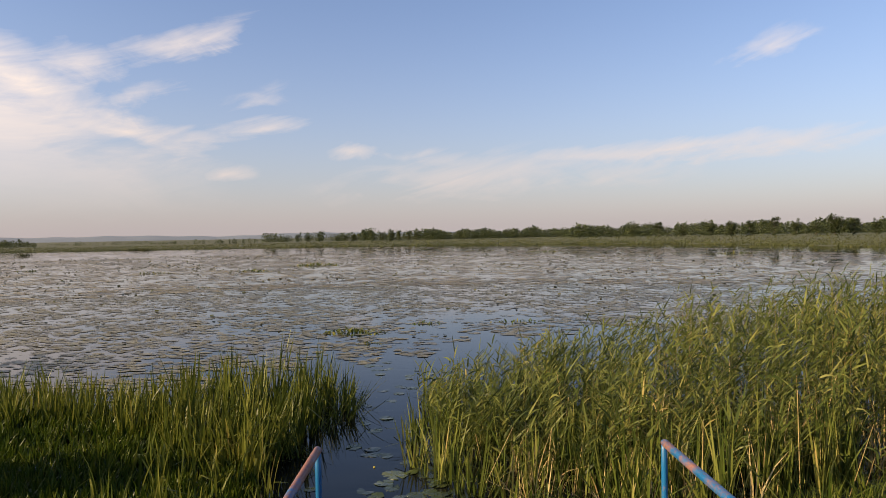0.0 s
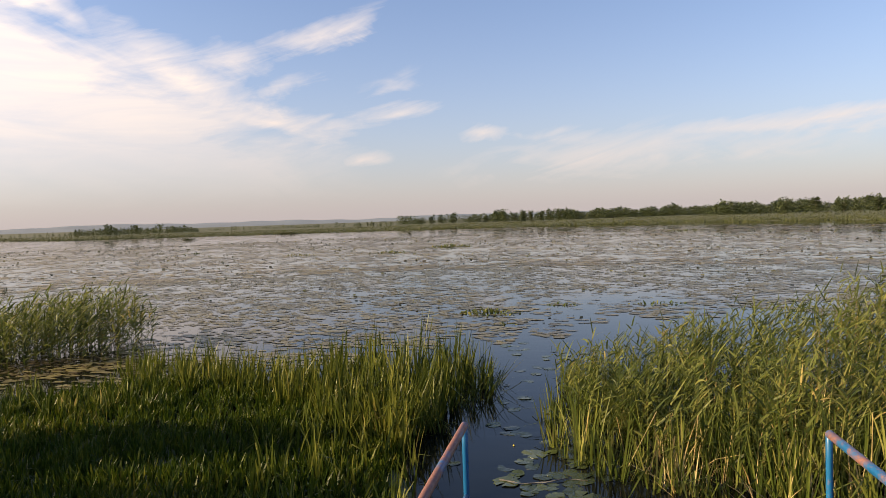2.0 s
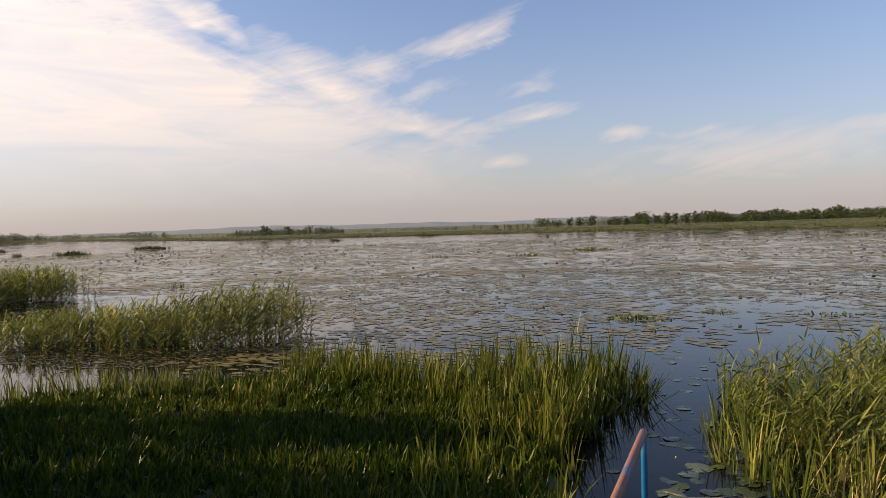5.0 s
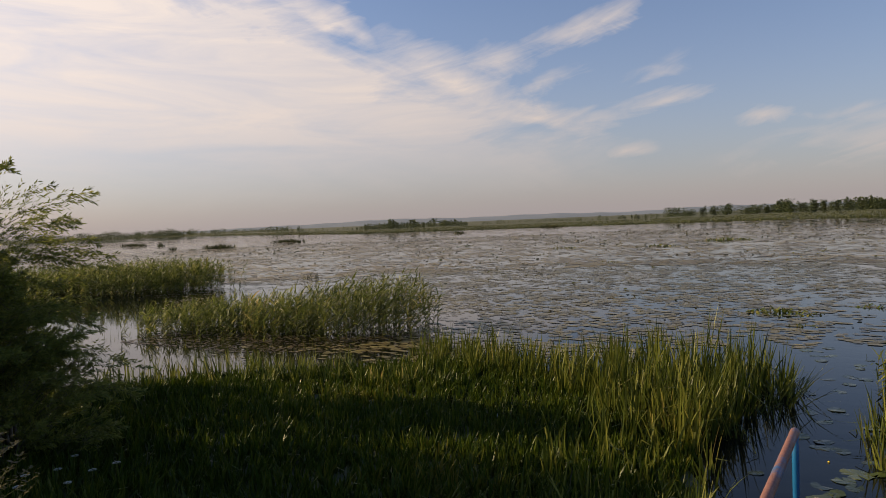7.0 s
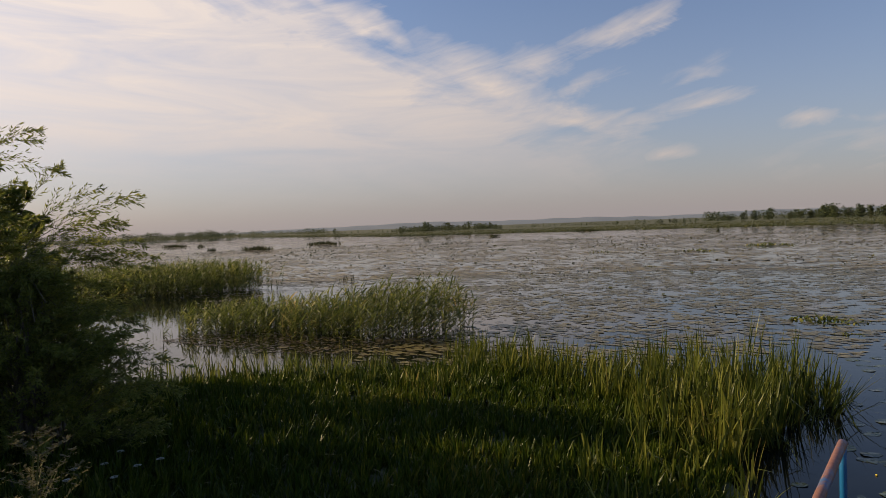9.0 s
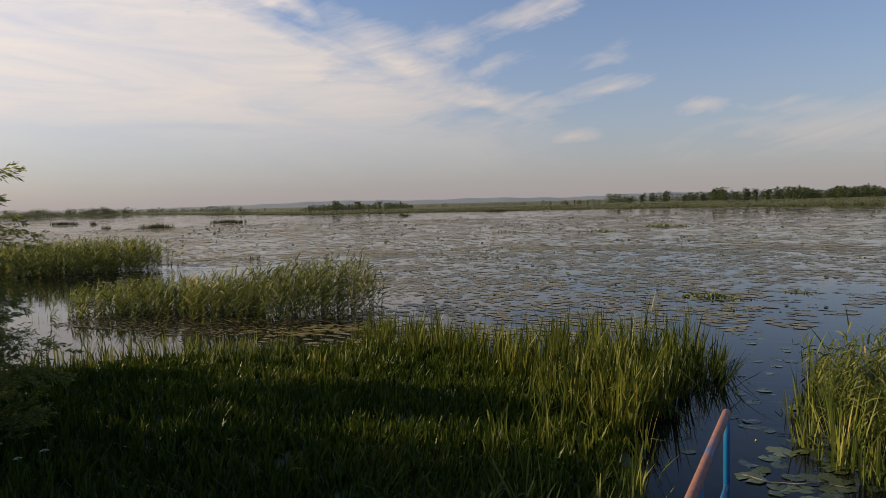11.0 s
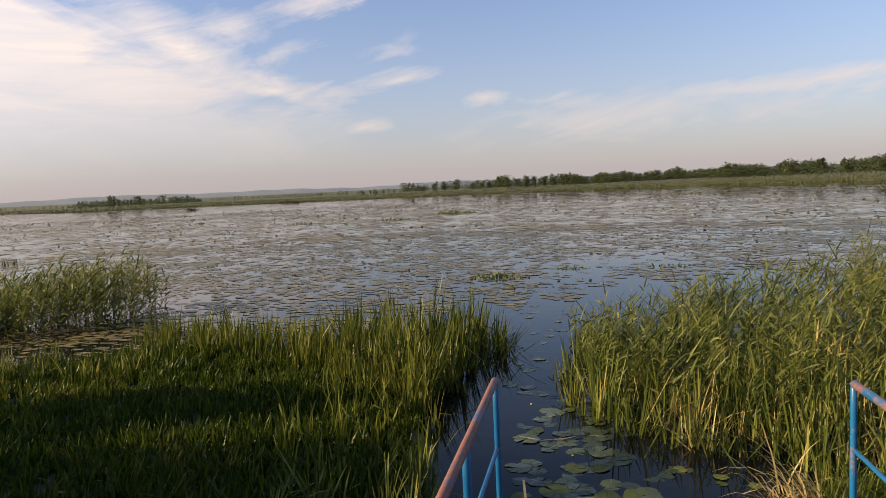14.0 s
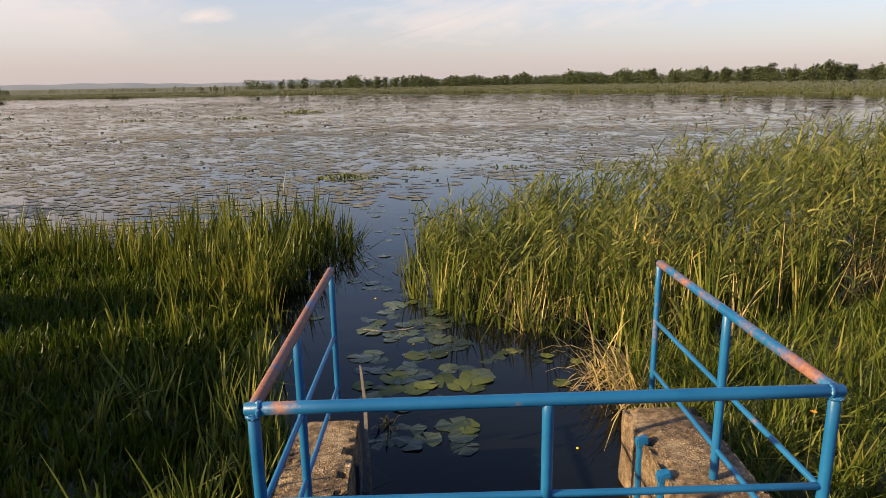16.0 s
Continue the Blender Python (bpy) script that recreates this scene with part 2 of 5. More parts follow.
def water_material():
    m, t, b, _ = material("lake_water")
    p = world_pos(t)
    mp = nd(t, "ShaderNodeMapping")
    mp.inputs["Scale"].default_value = (0.55, 1.3, 1.0)
    link(t, p, mp.inputs[0])
    murk = noise_tex(t, p, 0.35, 3.0)
    link(t, ramp(t, murk, [(0.3, (0.002, 0.003, 0.004)), (0.75, (0.007, 0.008, 0.007))]), b.inputs["Base Color"])
    b.inputs["Roughness"].default_value = 0.03
    b.inputs["IOR"].default_value = 1.33
    b.inputs["Specular IOR Level"].default_value = 0.3
    rip = noise_tex(t, mp.outputs[0], 2.6, 4.0, 0.6)
    gust = noise_tex(t, p, 0.16, 2.0)
    h = mth(t, "MULTIPLY", rip, mth(t, "MULTIPLY_ADD", gust, 1.6, -0.3, clamp=True))
    bump(t, b, h, 0.09, 0.05)
    return m


def ground_material():
    m, t, b, _ = material("marsh_soil")
    p = world_pos(t)
    a, c = noise_tex(t, p, 0.9, 6.0), noise_tex(t, p, 14.0, 4.0)
    f = mth(t, "MULTIPLY_ADD", a, 0.65, mth(t, "MULTIPLY", c, 0.35))
    link(t, ramp(t, f, [(0.3, (0.03, 0.035, 0.014)), (0.52, (0.06, 0.065, 0.025)), (0.72, (0.11, 0.1, 0.045))]), b.inputs["Base Color"])
    b.inputs["Roughness"].default_value = 0.9
    bump(t, b, c, 0.7, 0.03)
    return m


def concrete_material():
    m, t, b, _ = material("old_concrete")
    p = obj_coord(t)
    big, mid, grit = noise_tex(t, p, 5.0, 5.0), noise_tex(t, p, 24.0, 8.0, 0.8), noise_tex(t, p, 110.0, 3.0)
    f = mth(t, "ADD", mth(t, "MULTIPLY", big, 0.4), mth(t, "MULTIPLY", mid, 0.6))
    col = ramp(t, f, [(0.38, (0.022, 0.015, 0.009)), (0.45, (0.1, 0.065, 0.036)), (0.52, (0.22, 0.152, 0.086)), (0.6, (0.42, 0.32, 0.205))])
    vor = nd(t, "ShaderNodeTexVoronoi")
    vor.inputs["Scale"].default_value = 58.0
    link(t, p, vor.inputs["Vector"])
    stone = mth(t, "MULTIPLY_ADD", vor.outputs["Distance"], -5.0, 2.1, clamp=True)
    pick = nd(t, "ShaderNodeSeparateColor")
    link(t, vor.outputs["Color"], pick.inputs[0])
    bare = mth(t, "MULTIPLY_ADD", noise_tex(t, p, 3.2, 4.0), 7.0, -3.3, clamp=True)
    stone = mth(t, "MULTIPLY", mth(t, "MULTIPLY", stone, bare), mth(t, "GREATER_THAN", pick.outputs[0], 0.28))
    mx = nd(t, "ShaderNodeMix")
    mx.data_type = "RGBA"
    link(t, stone, mx.inputs[0])
    link(t, col, mx.inputs[6])
    link(t, ramp(t, pick.outputs[1], [(0.0, (0.24, 0.165, 0.095)), (1.0, (0.62, 0.5, 0.35))]), mx.inputs[7])
    link(t, mx.outputs[2], b.inputs["Base Color"])
    b.inputs["Roughness"].default_value = 0.9
    h = mth(t, "ADD", mid, mth(t, "MULTIPLY", grit, 0.6))
    bump(t, b, mth(t, "ADD", h, mth(t, "MULTIPLY", stone, 0.5)), 1.0, 0.03)
    return m


def paint_material(name, wear, rub=None, flake=0.0):
    """Blue pipe paint, rubbed through to red primer."""
    m, t, b, _ = material(name)
    p = obj_coord(t)
    big, small = noise_tex(t, p, 3.4, 5.0, 0.62), noise_tex(t, p, 60.0, 4.0)
    f = mth(t, "ADD", big, mth(t, "MULTIPLY", mth(t, "SUBTRACT", small, 0.5), 0.25))
    if rub is not None:
        sp = nd(t, "ShaderNodeSeparateXYZ")
        link(t, p, sp.inputs[0])
        d = mth(t, "ABSOLUTE", mth(t, "SUBTRACT", sp.outputs[0], rub))
        f = mth(t, "ADD", f, mth(t, "MULTIPLY_ADD", d, -0.75, 0.13, clamp=True))
    worn = mth(t, "MULTIPLY", mth(t, "SUBTRACT", f, 1.0 - wear), 8.0, clamp=True)
    blue = ramp(t, big, [(0.3, (0.004, 0.08, 0.215)), (0.7, (0.01, 0.115, 0.285))])
    red = ramp(t, small, [(0.3, (0.15, 0.06, 0.043)), (0.7, (0.24, 0.118, 0.09))])
    mx = nd(t, "ShaderNodeMix")
    mx.data_type = "RGBA"
    link(t, worn, mx.inputs[0])
    link(t, blue, mx.inputs[6])
    link(t, red, mx.inputs[7])
    fl = nd(t, "ShaderNodeMix")
    fl.data_type = "RGBA"
    chips = mth(t, "MULTIPLY", mth(t, "SUBTRACT", noise_tex(t, p, 95.0, 3.0, 0.6), 0.72 - 0.2 * flake), 14.0, clamp=True)
    link(t, chips, fl.inputs[0])
    link(t, mx.outputs[2], fl.inputs[6])
    fl.inputs[7].default_value = (0.34, 0.46, 0.55, 1)
    link(t, fl.outputs[2], b.inputs["Base Color"])
    link(t, mth(t, "MULTIPLY_ADD", worn, 0.25, 0.38), b.inputs["Roughness"])
    bump(t, b, mth(t, "SUBTRACT", small, worn), 0.25, 0.003)
    return m


def plain(name, c0, c1, scale, rough, metal=0.0):
    m, t, b, _ = material(name)
    n = noise_tex(t, obj_coord(t), scale, 5.0)
    link(t, ramp(t, n, [(0.3, c0), (0.7, c1)]), b.inputs["Base Color"])
    b.inputs["Roughness"].default_value = rough
    b.inputs["Metallic"].default_value = metal
    bump(t, b, n, 0.3)
    return m


M_BARK, M_WATER, M_GROUND, M_CONCRETE = bark_material(), water_material(), ground_material(), concrete_material()
M_PAINT, M_PAINT_WORN, M_PAINT_BARE = paint_material("blue_paint", 0.345), paint_material("worn_blue_paint", 0.565), paint_material("rubbed_paint", 0.66)
M_PAINT_FRONT, M_WELD = paint_material("spotted_blue_paint", 0.385, -0.93), paint_material("flaking_weld_paint", 0.36, None, 0.75)
M_WOOD = plain("grey_wood", (0.10, 0.088, 0.075), (0.24, 0.215, 0.185), 30.0, 0.85)
# distance haze is mixed into the hills' pale blue-grey base colour
M_HILL_HAZE = plain("far_hill_with_haze", (0.12, 0.15, 0.195), (0.15, 0.18, 0.225), 0.004, 1.0)
# blue of the left gate guides with their unlit side's shade painted in
M_GUIDE_SHADED = plain("shaded_guide_blue", (0.006, 0.016, 0.03), (0.014, 0.035, 0.065), 40.0, 0.6)
M_FLOWER = plain("yellow_flower", (0.7, 0.45, 0.03), (0.8, 0.6, 0.06), 30.0, 0.5)


# ---- mesh helpers ----
rng = np.random.default_rng(7)


def raw_mesh(name, verts, faces, mat, smooth=True):
    """A mesh from arrays: verts (n, 3), faces (m, 3 or 4)."""
    me = bpy.data.meshes.new(name)
    verts, faces = np.asarray(verts, dtype=np.float32), np.asarray(faces, dtype=np.int32)
    k = faces.shape[1]
    me.vertices.add(len(verts))
    me.vertices.foreach_set("co", verts.ravel())
    me.loops.add(faces.size)
    me.loops.foreach_set("vertex_index", faces.ravel())
    me.polygons.add(len(faces))
    me.polygons.foreach_set("loop_start", np.arange(0, faces.size, k, dtype=np.int32))
    me.polygons.foreach_set("use_smooth", np.full(len(faces), smooth))
    me.update(calc_edges=True)
    me.validate()
    me.materials.append(mat)
    return me


def strips(base, ang, reach, rise, droop, width, segs=4, power=1.7, belly=0.35, twist=0.0, roll=0.0, blunt=0.0, kink=0.0):
    """Leaves or blades as tapered bent strips, turned on edge by roll, full to near the tip if blunt, snapped over by kink;
    the arrays hold one value a leaf. Returns verts and quads."""
    n = len(base)
    t = np.linspace(0, 1, segs + 1)[None, :]
    ox, oy = np.cos(ang)[:, None], np.sin(ang)[:, None]
    out = reach[:, None] * t ** power
    cx, cy = base[:, 0:1] + ox * out, base[:, 1:2] + oy * out
    cz = base[:, 2:3] + rise[:, None] * t - droop[:, None] * t * t
    snap = np.clip(t - 0.6, 0, 1) * (kink + 0 * ang)[:, None]
    cz, cx, cy = cz - 1.3 * snap, cx + 0.9 * ox * snap, cy + 0.9 * oy * snap
    prof = (1 - blunt) * np.clip((1 - t) * (1 + belly * 4 * t), 0.04, 2) + blunt * np.clip((0.75 + 0.6 * t) * (1 - t ** 5), 0.16, 2)
    w = 0.5 * width[:, None] * prof
    sa = ang + math.pi / 2 + twist
    flat = np.cos(roll + 0 * ang)[:, None]
    sxx, syy, szz = np.cos(sa)[:, None] * w * flat, np.sin(sa)[:, None] * w * flat, np.sin(roll + 0 * ang)[:, None] * w
    a = np.stack([cx - sxx, cy - syy, cz - szz], -1)
    b = np.stack([cx + sxx, cy + syy, cz + szz], -1)
    v = np.stack([a, b], 2).reshape(n, (segs + 1) * 2, 3)
    q = np.array([[2 * i, 2 * i + 1, 2 * i + 3, 2 * i + 2] for i in range(segs)])
    f = (np.arange(n)[:, None, None] * (segs + 1) * 2 + q[None]).reshape(-1, 4)
    return v.reshape(-1, 3), f


def flat_leaves(base, ang, reach, rise, width):
    """Small pointed leaves, widest before the middle. Returns verts and quads."""
    d = np.stack([np.cos(ang) * reach, np.sin(ang) * reach, rise], -1)
    s = np.stack([-np.sin(ang), np.cos(ang), 0 * ang], -1) * (0.5 * width)[:, None]
    v = np.stack([base, base + 0.4 * d - s, base + d, base + 0.4 * d + s], 1)
    return v.reshape(-1, 3), np.arange(4 * len(base)).reshape(-1, 4)


def tubes(p0, p1, r0, r1, bend=None, segs=2, sides=3):
    """Thin stems from p0 to p1, bowed by bend. Returns verts and quads."""
    n = len(p0)
    t = np.linspace(0, 1, segs + 1)[None, :, None]
    c = p0[:, None] * (1 - t) + p1[:, None] * t
    if bend is not None:
        c = c + bend[:, None] * (t * t - t)
    r = r0[:, None, None] * (1 - t) + r1[:, None, None] * t
    a = np.arange(sides) * 2 * math.pi / sides
    ring = np.stack([np.cos(a), np.sin(a), np.zeros(sides)], -1)
    v = (c[:, :, None] + ring[None, None] * r[:, :, None]).reshape(-1, 3)
    q = []
    for s in range(segs):
        for k in range(sides):
            q.append([s * sides + k, s * sides + (k + 1) % sides, (s + 1) * sides + (k + 1) % sides, (s + 1) * sides + k])
    f = (np.arange(n)[:, None, None] * (segs + 1) * sides + np.array(q)[None]).reshape(-1, 4)
    return v, f


def merge(*pairs):
    vs, fs, off = [], [], 0
    for v, f in pairs:
        vs.append(v)
        fs.append(f + off)
        off += len(v)
    return np.concatenate(vs), np.concatenate(fs)


def stuff(name, pair, mat, label, category, parent=None):
    ob = new(name, raw_mesh(name, pair[0], pair[1], mat))
    if parent is not None:
        ob.parent = parent
        ob["kind"] = "stuff"
        if label:
            ob["label"] = label
        return ob
    return tagged(ob, label, category, kind="stuff")


def part(name, bm, mat, parent, label=""):
    me = bpy.data.meshes.new(name)
    bm.to_mesh(me)
    bm.free()
    me.materials.append(mat)
    ob = new(name, me)
    ob.parent = parent
    if label:
        ob["label"] = label
    return ob


def pipe(a, b, r, sides=16):
    """A round bar from a to b with rounded rims."""
    bm = bmesh.new()
    a, b = Vector(a), Vector(b)
    d = (b - a)
    q = d.to_track_quat("Z", "Y")
    n, L = 6, d.length
    levels = [(0.0, r * 0.8), (r * 0.25, r)] + [(L * i / n, r) for i in range(1, n)] + [(L - r * 0.25, r), (L, r * 0.8)]
    rings = []
    for h, rr in levels:
        rings.append([bm.verts.new(a + q @ Vector((rr * math.cos(k * 2 * math.pi / sides), rr * math.sin(k * 2 * math.pi / sides), h))) for k in range(sides)])
    for u, v in zip(rings, rings[1:]):
        for k in range(sides):
            bm.faces.new((u[k], u[(k + 1) % sides], v[(k + 1) % sides], v[k])).smooth = True
    bm.faces.new(reversed(rings[0]))
    bm.faces.new(rings[-1])
    return bm


def block(x0, x1, y0, y1, z0, z1, step=0.06, rough=0.008, bevel=0.012, seed=0.0):
    """A cast block with crumbled edges and an uneven skin."""
    bm = bmesh.new()
    bmesh.ops.create_cube(bm, size=1.0)
    for v in bm.verts:
        v.co = Vector(((x0 + x1) / 2 + v.co.x * (x1 - x0), (y0 + y1) / 2 + v.co.y * (y1 - y0), (z0 + z1) / 2 + v.co.z * (z1 - z0)))
    bmesh.ops.bevel(bm, geom=bm.edges[:], offset=bevel, segments=2, affect="EDGES")
    cuts = max(1, int(max(x1 - x0, y1 - y0, z1 - z0) / step / 2))
    for _ in range(2):
        es = [e for e in bm.edges if e.calc_length() > step * 1.6]
        if es:
            bmesh.ops.subdivide_edges(bm, edges=es, cuts=min(10, cuts), use_grid_fill=True)
    for v in bm.verts:
        p = v.co * 7.0 + Vector((seed, seed * 2, 0))
        edge = min(abs(v.co.x - x0), abs(v.co.x - x1)) + abs(v.co.z - z1)
        chip = 0.05 * max(0.0, noise.noise(p * 2.6) + 0.1) if edge < 0.05 else 0.0
        k = Vector((noise.noise(p), noise.noise(p + Vector((9, 0, 0))), noise.noise(p + Vector((0, 9, 0)))))
        v.co += k * rough
        v.co.z -= chip
    return bm


# ---- lake, ground ----
CX, CY = 0.0, -2.2
SHORE_AZ = np.array([-180, -100, -80, -66, -58, -52, -48, -44, -40, -34, -28, -20, -12, -4, 2, 8, 14, 22, 30, 36, 45, 60, 90, 180.0])
SHORE_R = np.array([60, 60, 320, 560, 640, 560, 400, 300, 238, 225, 208, 199, 193, 187, 180, 174, 164, 145, 120, 104, 94, 80, 50, 60.0])


def shore_r(a):
    return np.interp(a, SHORE_AZ, SHORE_R)


def smooth(e0, e1, x):
    t = np.clip((x - e0) / (e1 - e0), 0, 1)
    return t * t * (3 - 2 * t)


def bank_y(x):
    """How far out from the dam the near bank reaches, at that x."""
    left = np.interp(x, [-60, -14, -11.5, -9, -7.5, -2.4, -1.9, -1.2], [3.0, 3.5, 4.6, 5.6, 5.8, 5.2, 4.2, 1.5])
    right = np.interp(x, [0.8, 1.2, 1.8, 3, 6, 14, 60], [1.5, 2.6, 3.6, 4.6, 5.5, 6.0, 6.0])
    return np.where(x < 0, left, right)


def ground_z(x, y):
    x, y = np.asarray(x, float), np.asarray(y, float)
    d = bank_y(x) - y
    near = np.interp(d, [-3.0, 0.0, 1.5, 4.0, 6.0, 7.5, 60], [-0.9, 0.0, 0.12, 0.3, 0.7, 0.95, 0.95])
    chan = smooth(1.35, 0.9, np.abs(x)) * smooth(-0.9, -0.5, y)
    near = near * (1 - chan) + (-0.9) * chan
    near = np.where(y < -0.74, np.maximum(near, 0.42 + 0.5 * smooth(-0.74, -1.5, y)), near)
    dx, dy = x - CX, y - CY
    r, a = np.hypot(dx, dy), np.degrees(np.arctan2(dx, dy))
    rs = shore_r(a)
    rise = np.interp(a, [-60, -20, 0, 12, 40], [0.5, 0.6, 0.9, 1.2, 1.3])
    far = np.interp((r - rs) / 30.0, [-1, -0.1, 0.0, 1.0, 100], [-0.9, -0.3, 0.02, 1.0, 1.0])
    far = np.where(far > 0.02, far * rise, far)
    return np.where((r > 45) & (np.abs(a) < 100), far, near)


def build_ground():
    na, radii = 300, np.concatenate([[0.05], np.geomspace(0.4, 4600, 150)])
    th = np.linspace(-math.pi, math.pi, na, endpoint=False)
    R, T = np.meshgrid(radii, th, indexing="ij")
    x, y = CX + R * np.sin(T), CY + R * np.cos(T)
    z = ground_z(x, y)
    v = np.stack([x, y, z], -1).reshape(-1, 3)
    i, j = np.meshgrid(np.arange(len(radii) - 1), np.arange(na), indexing="ij")
    j2 = (j + 1) % na
    f = np.stack([i * na + j, i * na + j2, (i + 1) * na + j2, (i + 1) * na + j], -1).reshape(-1, 4)
    me = raw_mesh("ground", v, f[:, ::-1], M_GROUND)
    tagged(new("ground", me), "dark marshy soil of the bank and shores", "ground", kind="structure")


def build_water():
    v = [(-900, -0.45, 0), (900, -0.45, 0), (900, 1200, 0), (-900, 1200, 0)]
    tagged(new("water", raw_mesh("water", v, [(0, 1, 2, 3)], M_WATER)),
           "calm dark lake water mirroring the evening sky", "lake water", kind="structure")


build_ground()
build_water()


# ---- scatter helpers ----
def in_poly(x, y, poly):
    p = np.array(poly)
    inside = np.zeros(len(x), bool)
    for (x0, y0), (x1, y1) in zip(p, np.roll(p, -1, 0)):
        c = ((y0 > y) != (y1 > y)) & (x < (x1 - x0) * (y - y0) / (y1 - y0 + 1e-12) + x0)
        inside ^= c
    return inside


def scatter(poly, density, clump=0.0, scale=1.0):
    """Random ground points in a polygon, thinned in patches."""
    p = np.array(poly)
    lo, hi = p.min(0), p.max(0)
    n = int(np.prod(hi - lo) * density)
    x, y = rng.uniform(lo[0], hi[0], n), rng.uniform(lo[1], hi[1], n)
    k = in_poly(x, y, poly)
    x, y = x[k], y[k]
    if clump:
        h = np.sin(x * 2.1 * scale + 1.3 * np.sin(y * 1.7 * scale)) * np.sin(y * 2.6 * scale + 1.1 * np.sin(x * 1.9 * scale))
        k = rng.random(len(x)) > clump * (0.5 - 0.5 * h)
        x, y = x[k], y[k]
    return np.stack([x, y, np.minimum(ground_z(x, y), 0.0) * 0.3 + np.maximum(ground_z(x, y), 0.0) - 0.02], -1)


def patchy(p, s, seed):
    return 0.5 + 0.25 * (np.sin(p[:, 0] * s + seed) + np.sin(p[:, 1] * s * 1.3 + 2 * seed + np.sin(p[:, 0] * s * 0.6)))


def blade_bed(p, h0, h1, w0, w1, lean=0.35, segs=4):
    n = len(p)
    k = patchy(p, 1.9, 3.0)
    h = h0 + (h1 - h0) * np.clip(0.55 * rng.random(n) + 0.6 * k - 0.05, 0, 1.15)
    ang = rng.uniform(0, 2 * math.pi, n)
    reach = h * np.abs(rng.normal(0.12, lean, n))
    reach = np.minimum(reach, h * 0.8)
    return strips(p, ang, reach, h, reach * 0.35, rng.uniform(w0, w1, n), segs, 1.9, 0.4)


def tussocks(poly, density, per, h0, h1, w0, w1, lean, thin=0.5, scale=1.0, tall=None, hole=None, segs=3, sway=0.10, belly=0.35, blunt=0.0, bent=0.0, root_z=-9.0):
    """Clumps of blades that fan out from shared roots, with gaps between the clumps."""
    c = scatter(poly, density, thin, scale)
    if hole is not None:
        c = c[~hole(c)]
    c[:, 2] = np.maximum(c[:, 2], root_z)
    n = len(c)
    cnt = rng.integers(max(2, int(per * 0.5)), int(per * 1.5) + 1, n)
    j = np.repeat(np.arange(n), cnt)
    m = len(j)
    size = (0.62 + 0.5 * rng.random(n))[j]
    ang = rng.uniform(0, 2 * math.pi, m)
    d = np.abs(rng.normal(0, 0.05, m))
    p = c[j] + np.stack([np.cos(ang) * d, np.sin(ang) * d, 0 * d], -1)
    h = (h0 + (h1 - h0) * rng.random(m) ** 0.8) * size
    if tall is not None:
        h = h * tall(c)[j]
    tilt = (rng.normal(0, sway, (n, 2)) + (0.4 * sway, 0))[j]
    reach = h * np.abs(rng.normal(0.06, lean, m))
    reach = np.minimum(reach, 0.85 * h)
    v, f = strips(p, ang, reach, h, reach * 0.45, rng.uniform(w0, w1, m), segs, 1.9, belly, rng.normal(0, 0.6, m), 0.0, blunt,
                  h * np.where(rng.random(m) < bent, rng.uniform(0.5, 1.6, m), 0.0))
    v = v.reshape(m, 2 * segs + 2, 3)
    up = v[:, :, 2] - p[:, None, 2]
    v[:, :, 0] += tilt[:, :1] * up
    v[:, :, 1] += tilt[:, 1:] * up
    return v.reshape(-1, 3), f


def reed_bed(p, h, leaves=9, leaf=0.30, wide=0.026, wind=0.6, low=0.22):
    """Common reed: slender stems bowed by the wind, pennant leaves blown to the lee side. Returns the stems and the leaves."""
    n = len(p)
    d = np.stack([h * rng.normal(0.08, 0.06, n), h * rng.normal(0, 0.06, n), 0 * h], -1)
    tip = p + d + np.stack([0 * h, 0 * h, h], -1)
    r = rng.uniform(0.003, 0.005, n)
    stems = tubes(p, tip, r, r * 0.45, d, 3, 3)
    bs, an, ln, top = [], [], [], []
    a0 = rng.uniform(0, 2 * math.pi, n)
    for i in range(leaves):
        t = np.minimum(low + (1 - low) * (i + 0.8 * rng.random(n)) / leaves, 1.0)
        bs.append(p + d * (t * t)[:, None] + np.stack([0 * h, 0 * h, h * t], -1))
        a = a0 + math.pi * i + rng.normal(0, 0.5, n)
        an.append(np.where(rng.random(n) < wind, rng.normal(0.05, 0.75, n), a))
        ln.append(leaf * rng.uniform(0.65, 1.2, n) * (1 - 0.5 * np.abs(t - 0.62)))
        top.append(t)
    bs, an, ln, top = np.concatenate(bs), np.concatenate(an), np.concatenate(ln), np.concatenate(top)
    m = len(bs)
    up = rng.uniform(0.45, 1.3, m) + 0.35 * (top > 0.93)
    lv = strips(bs, an, ln * rng.uniform(0.7, 0.98, m), ln * up, ln * up * rng.uniform(0.0, 1.0, m) ** 1.8, wide * rng.uniform(0.65, 1.2, m), 3, 1.06, 0.42,
                rng.normal(0, 0.3, m), rng.normal(0, 0.8, m))
    return stems, lv


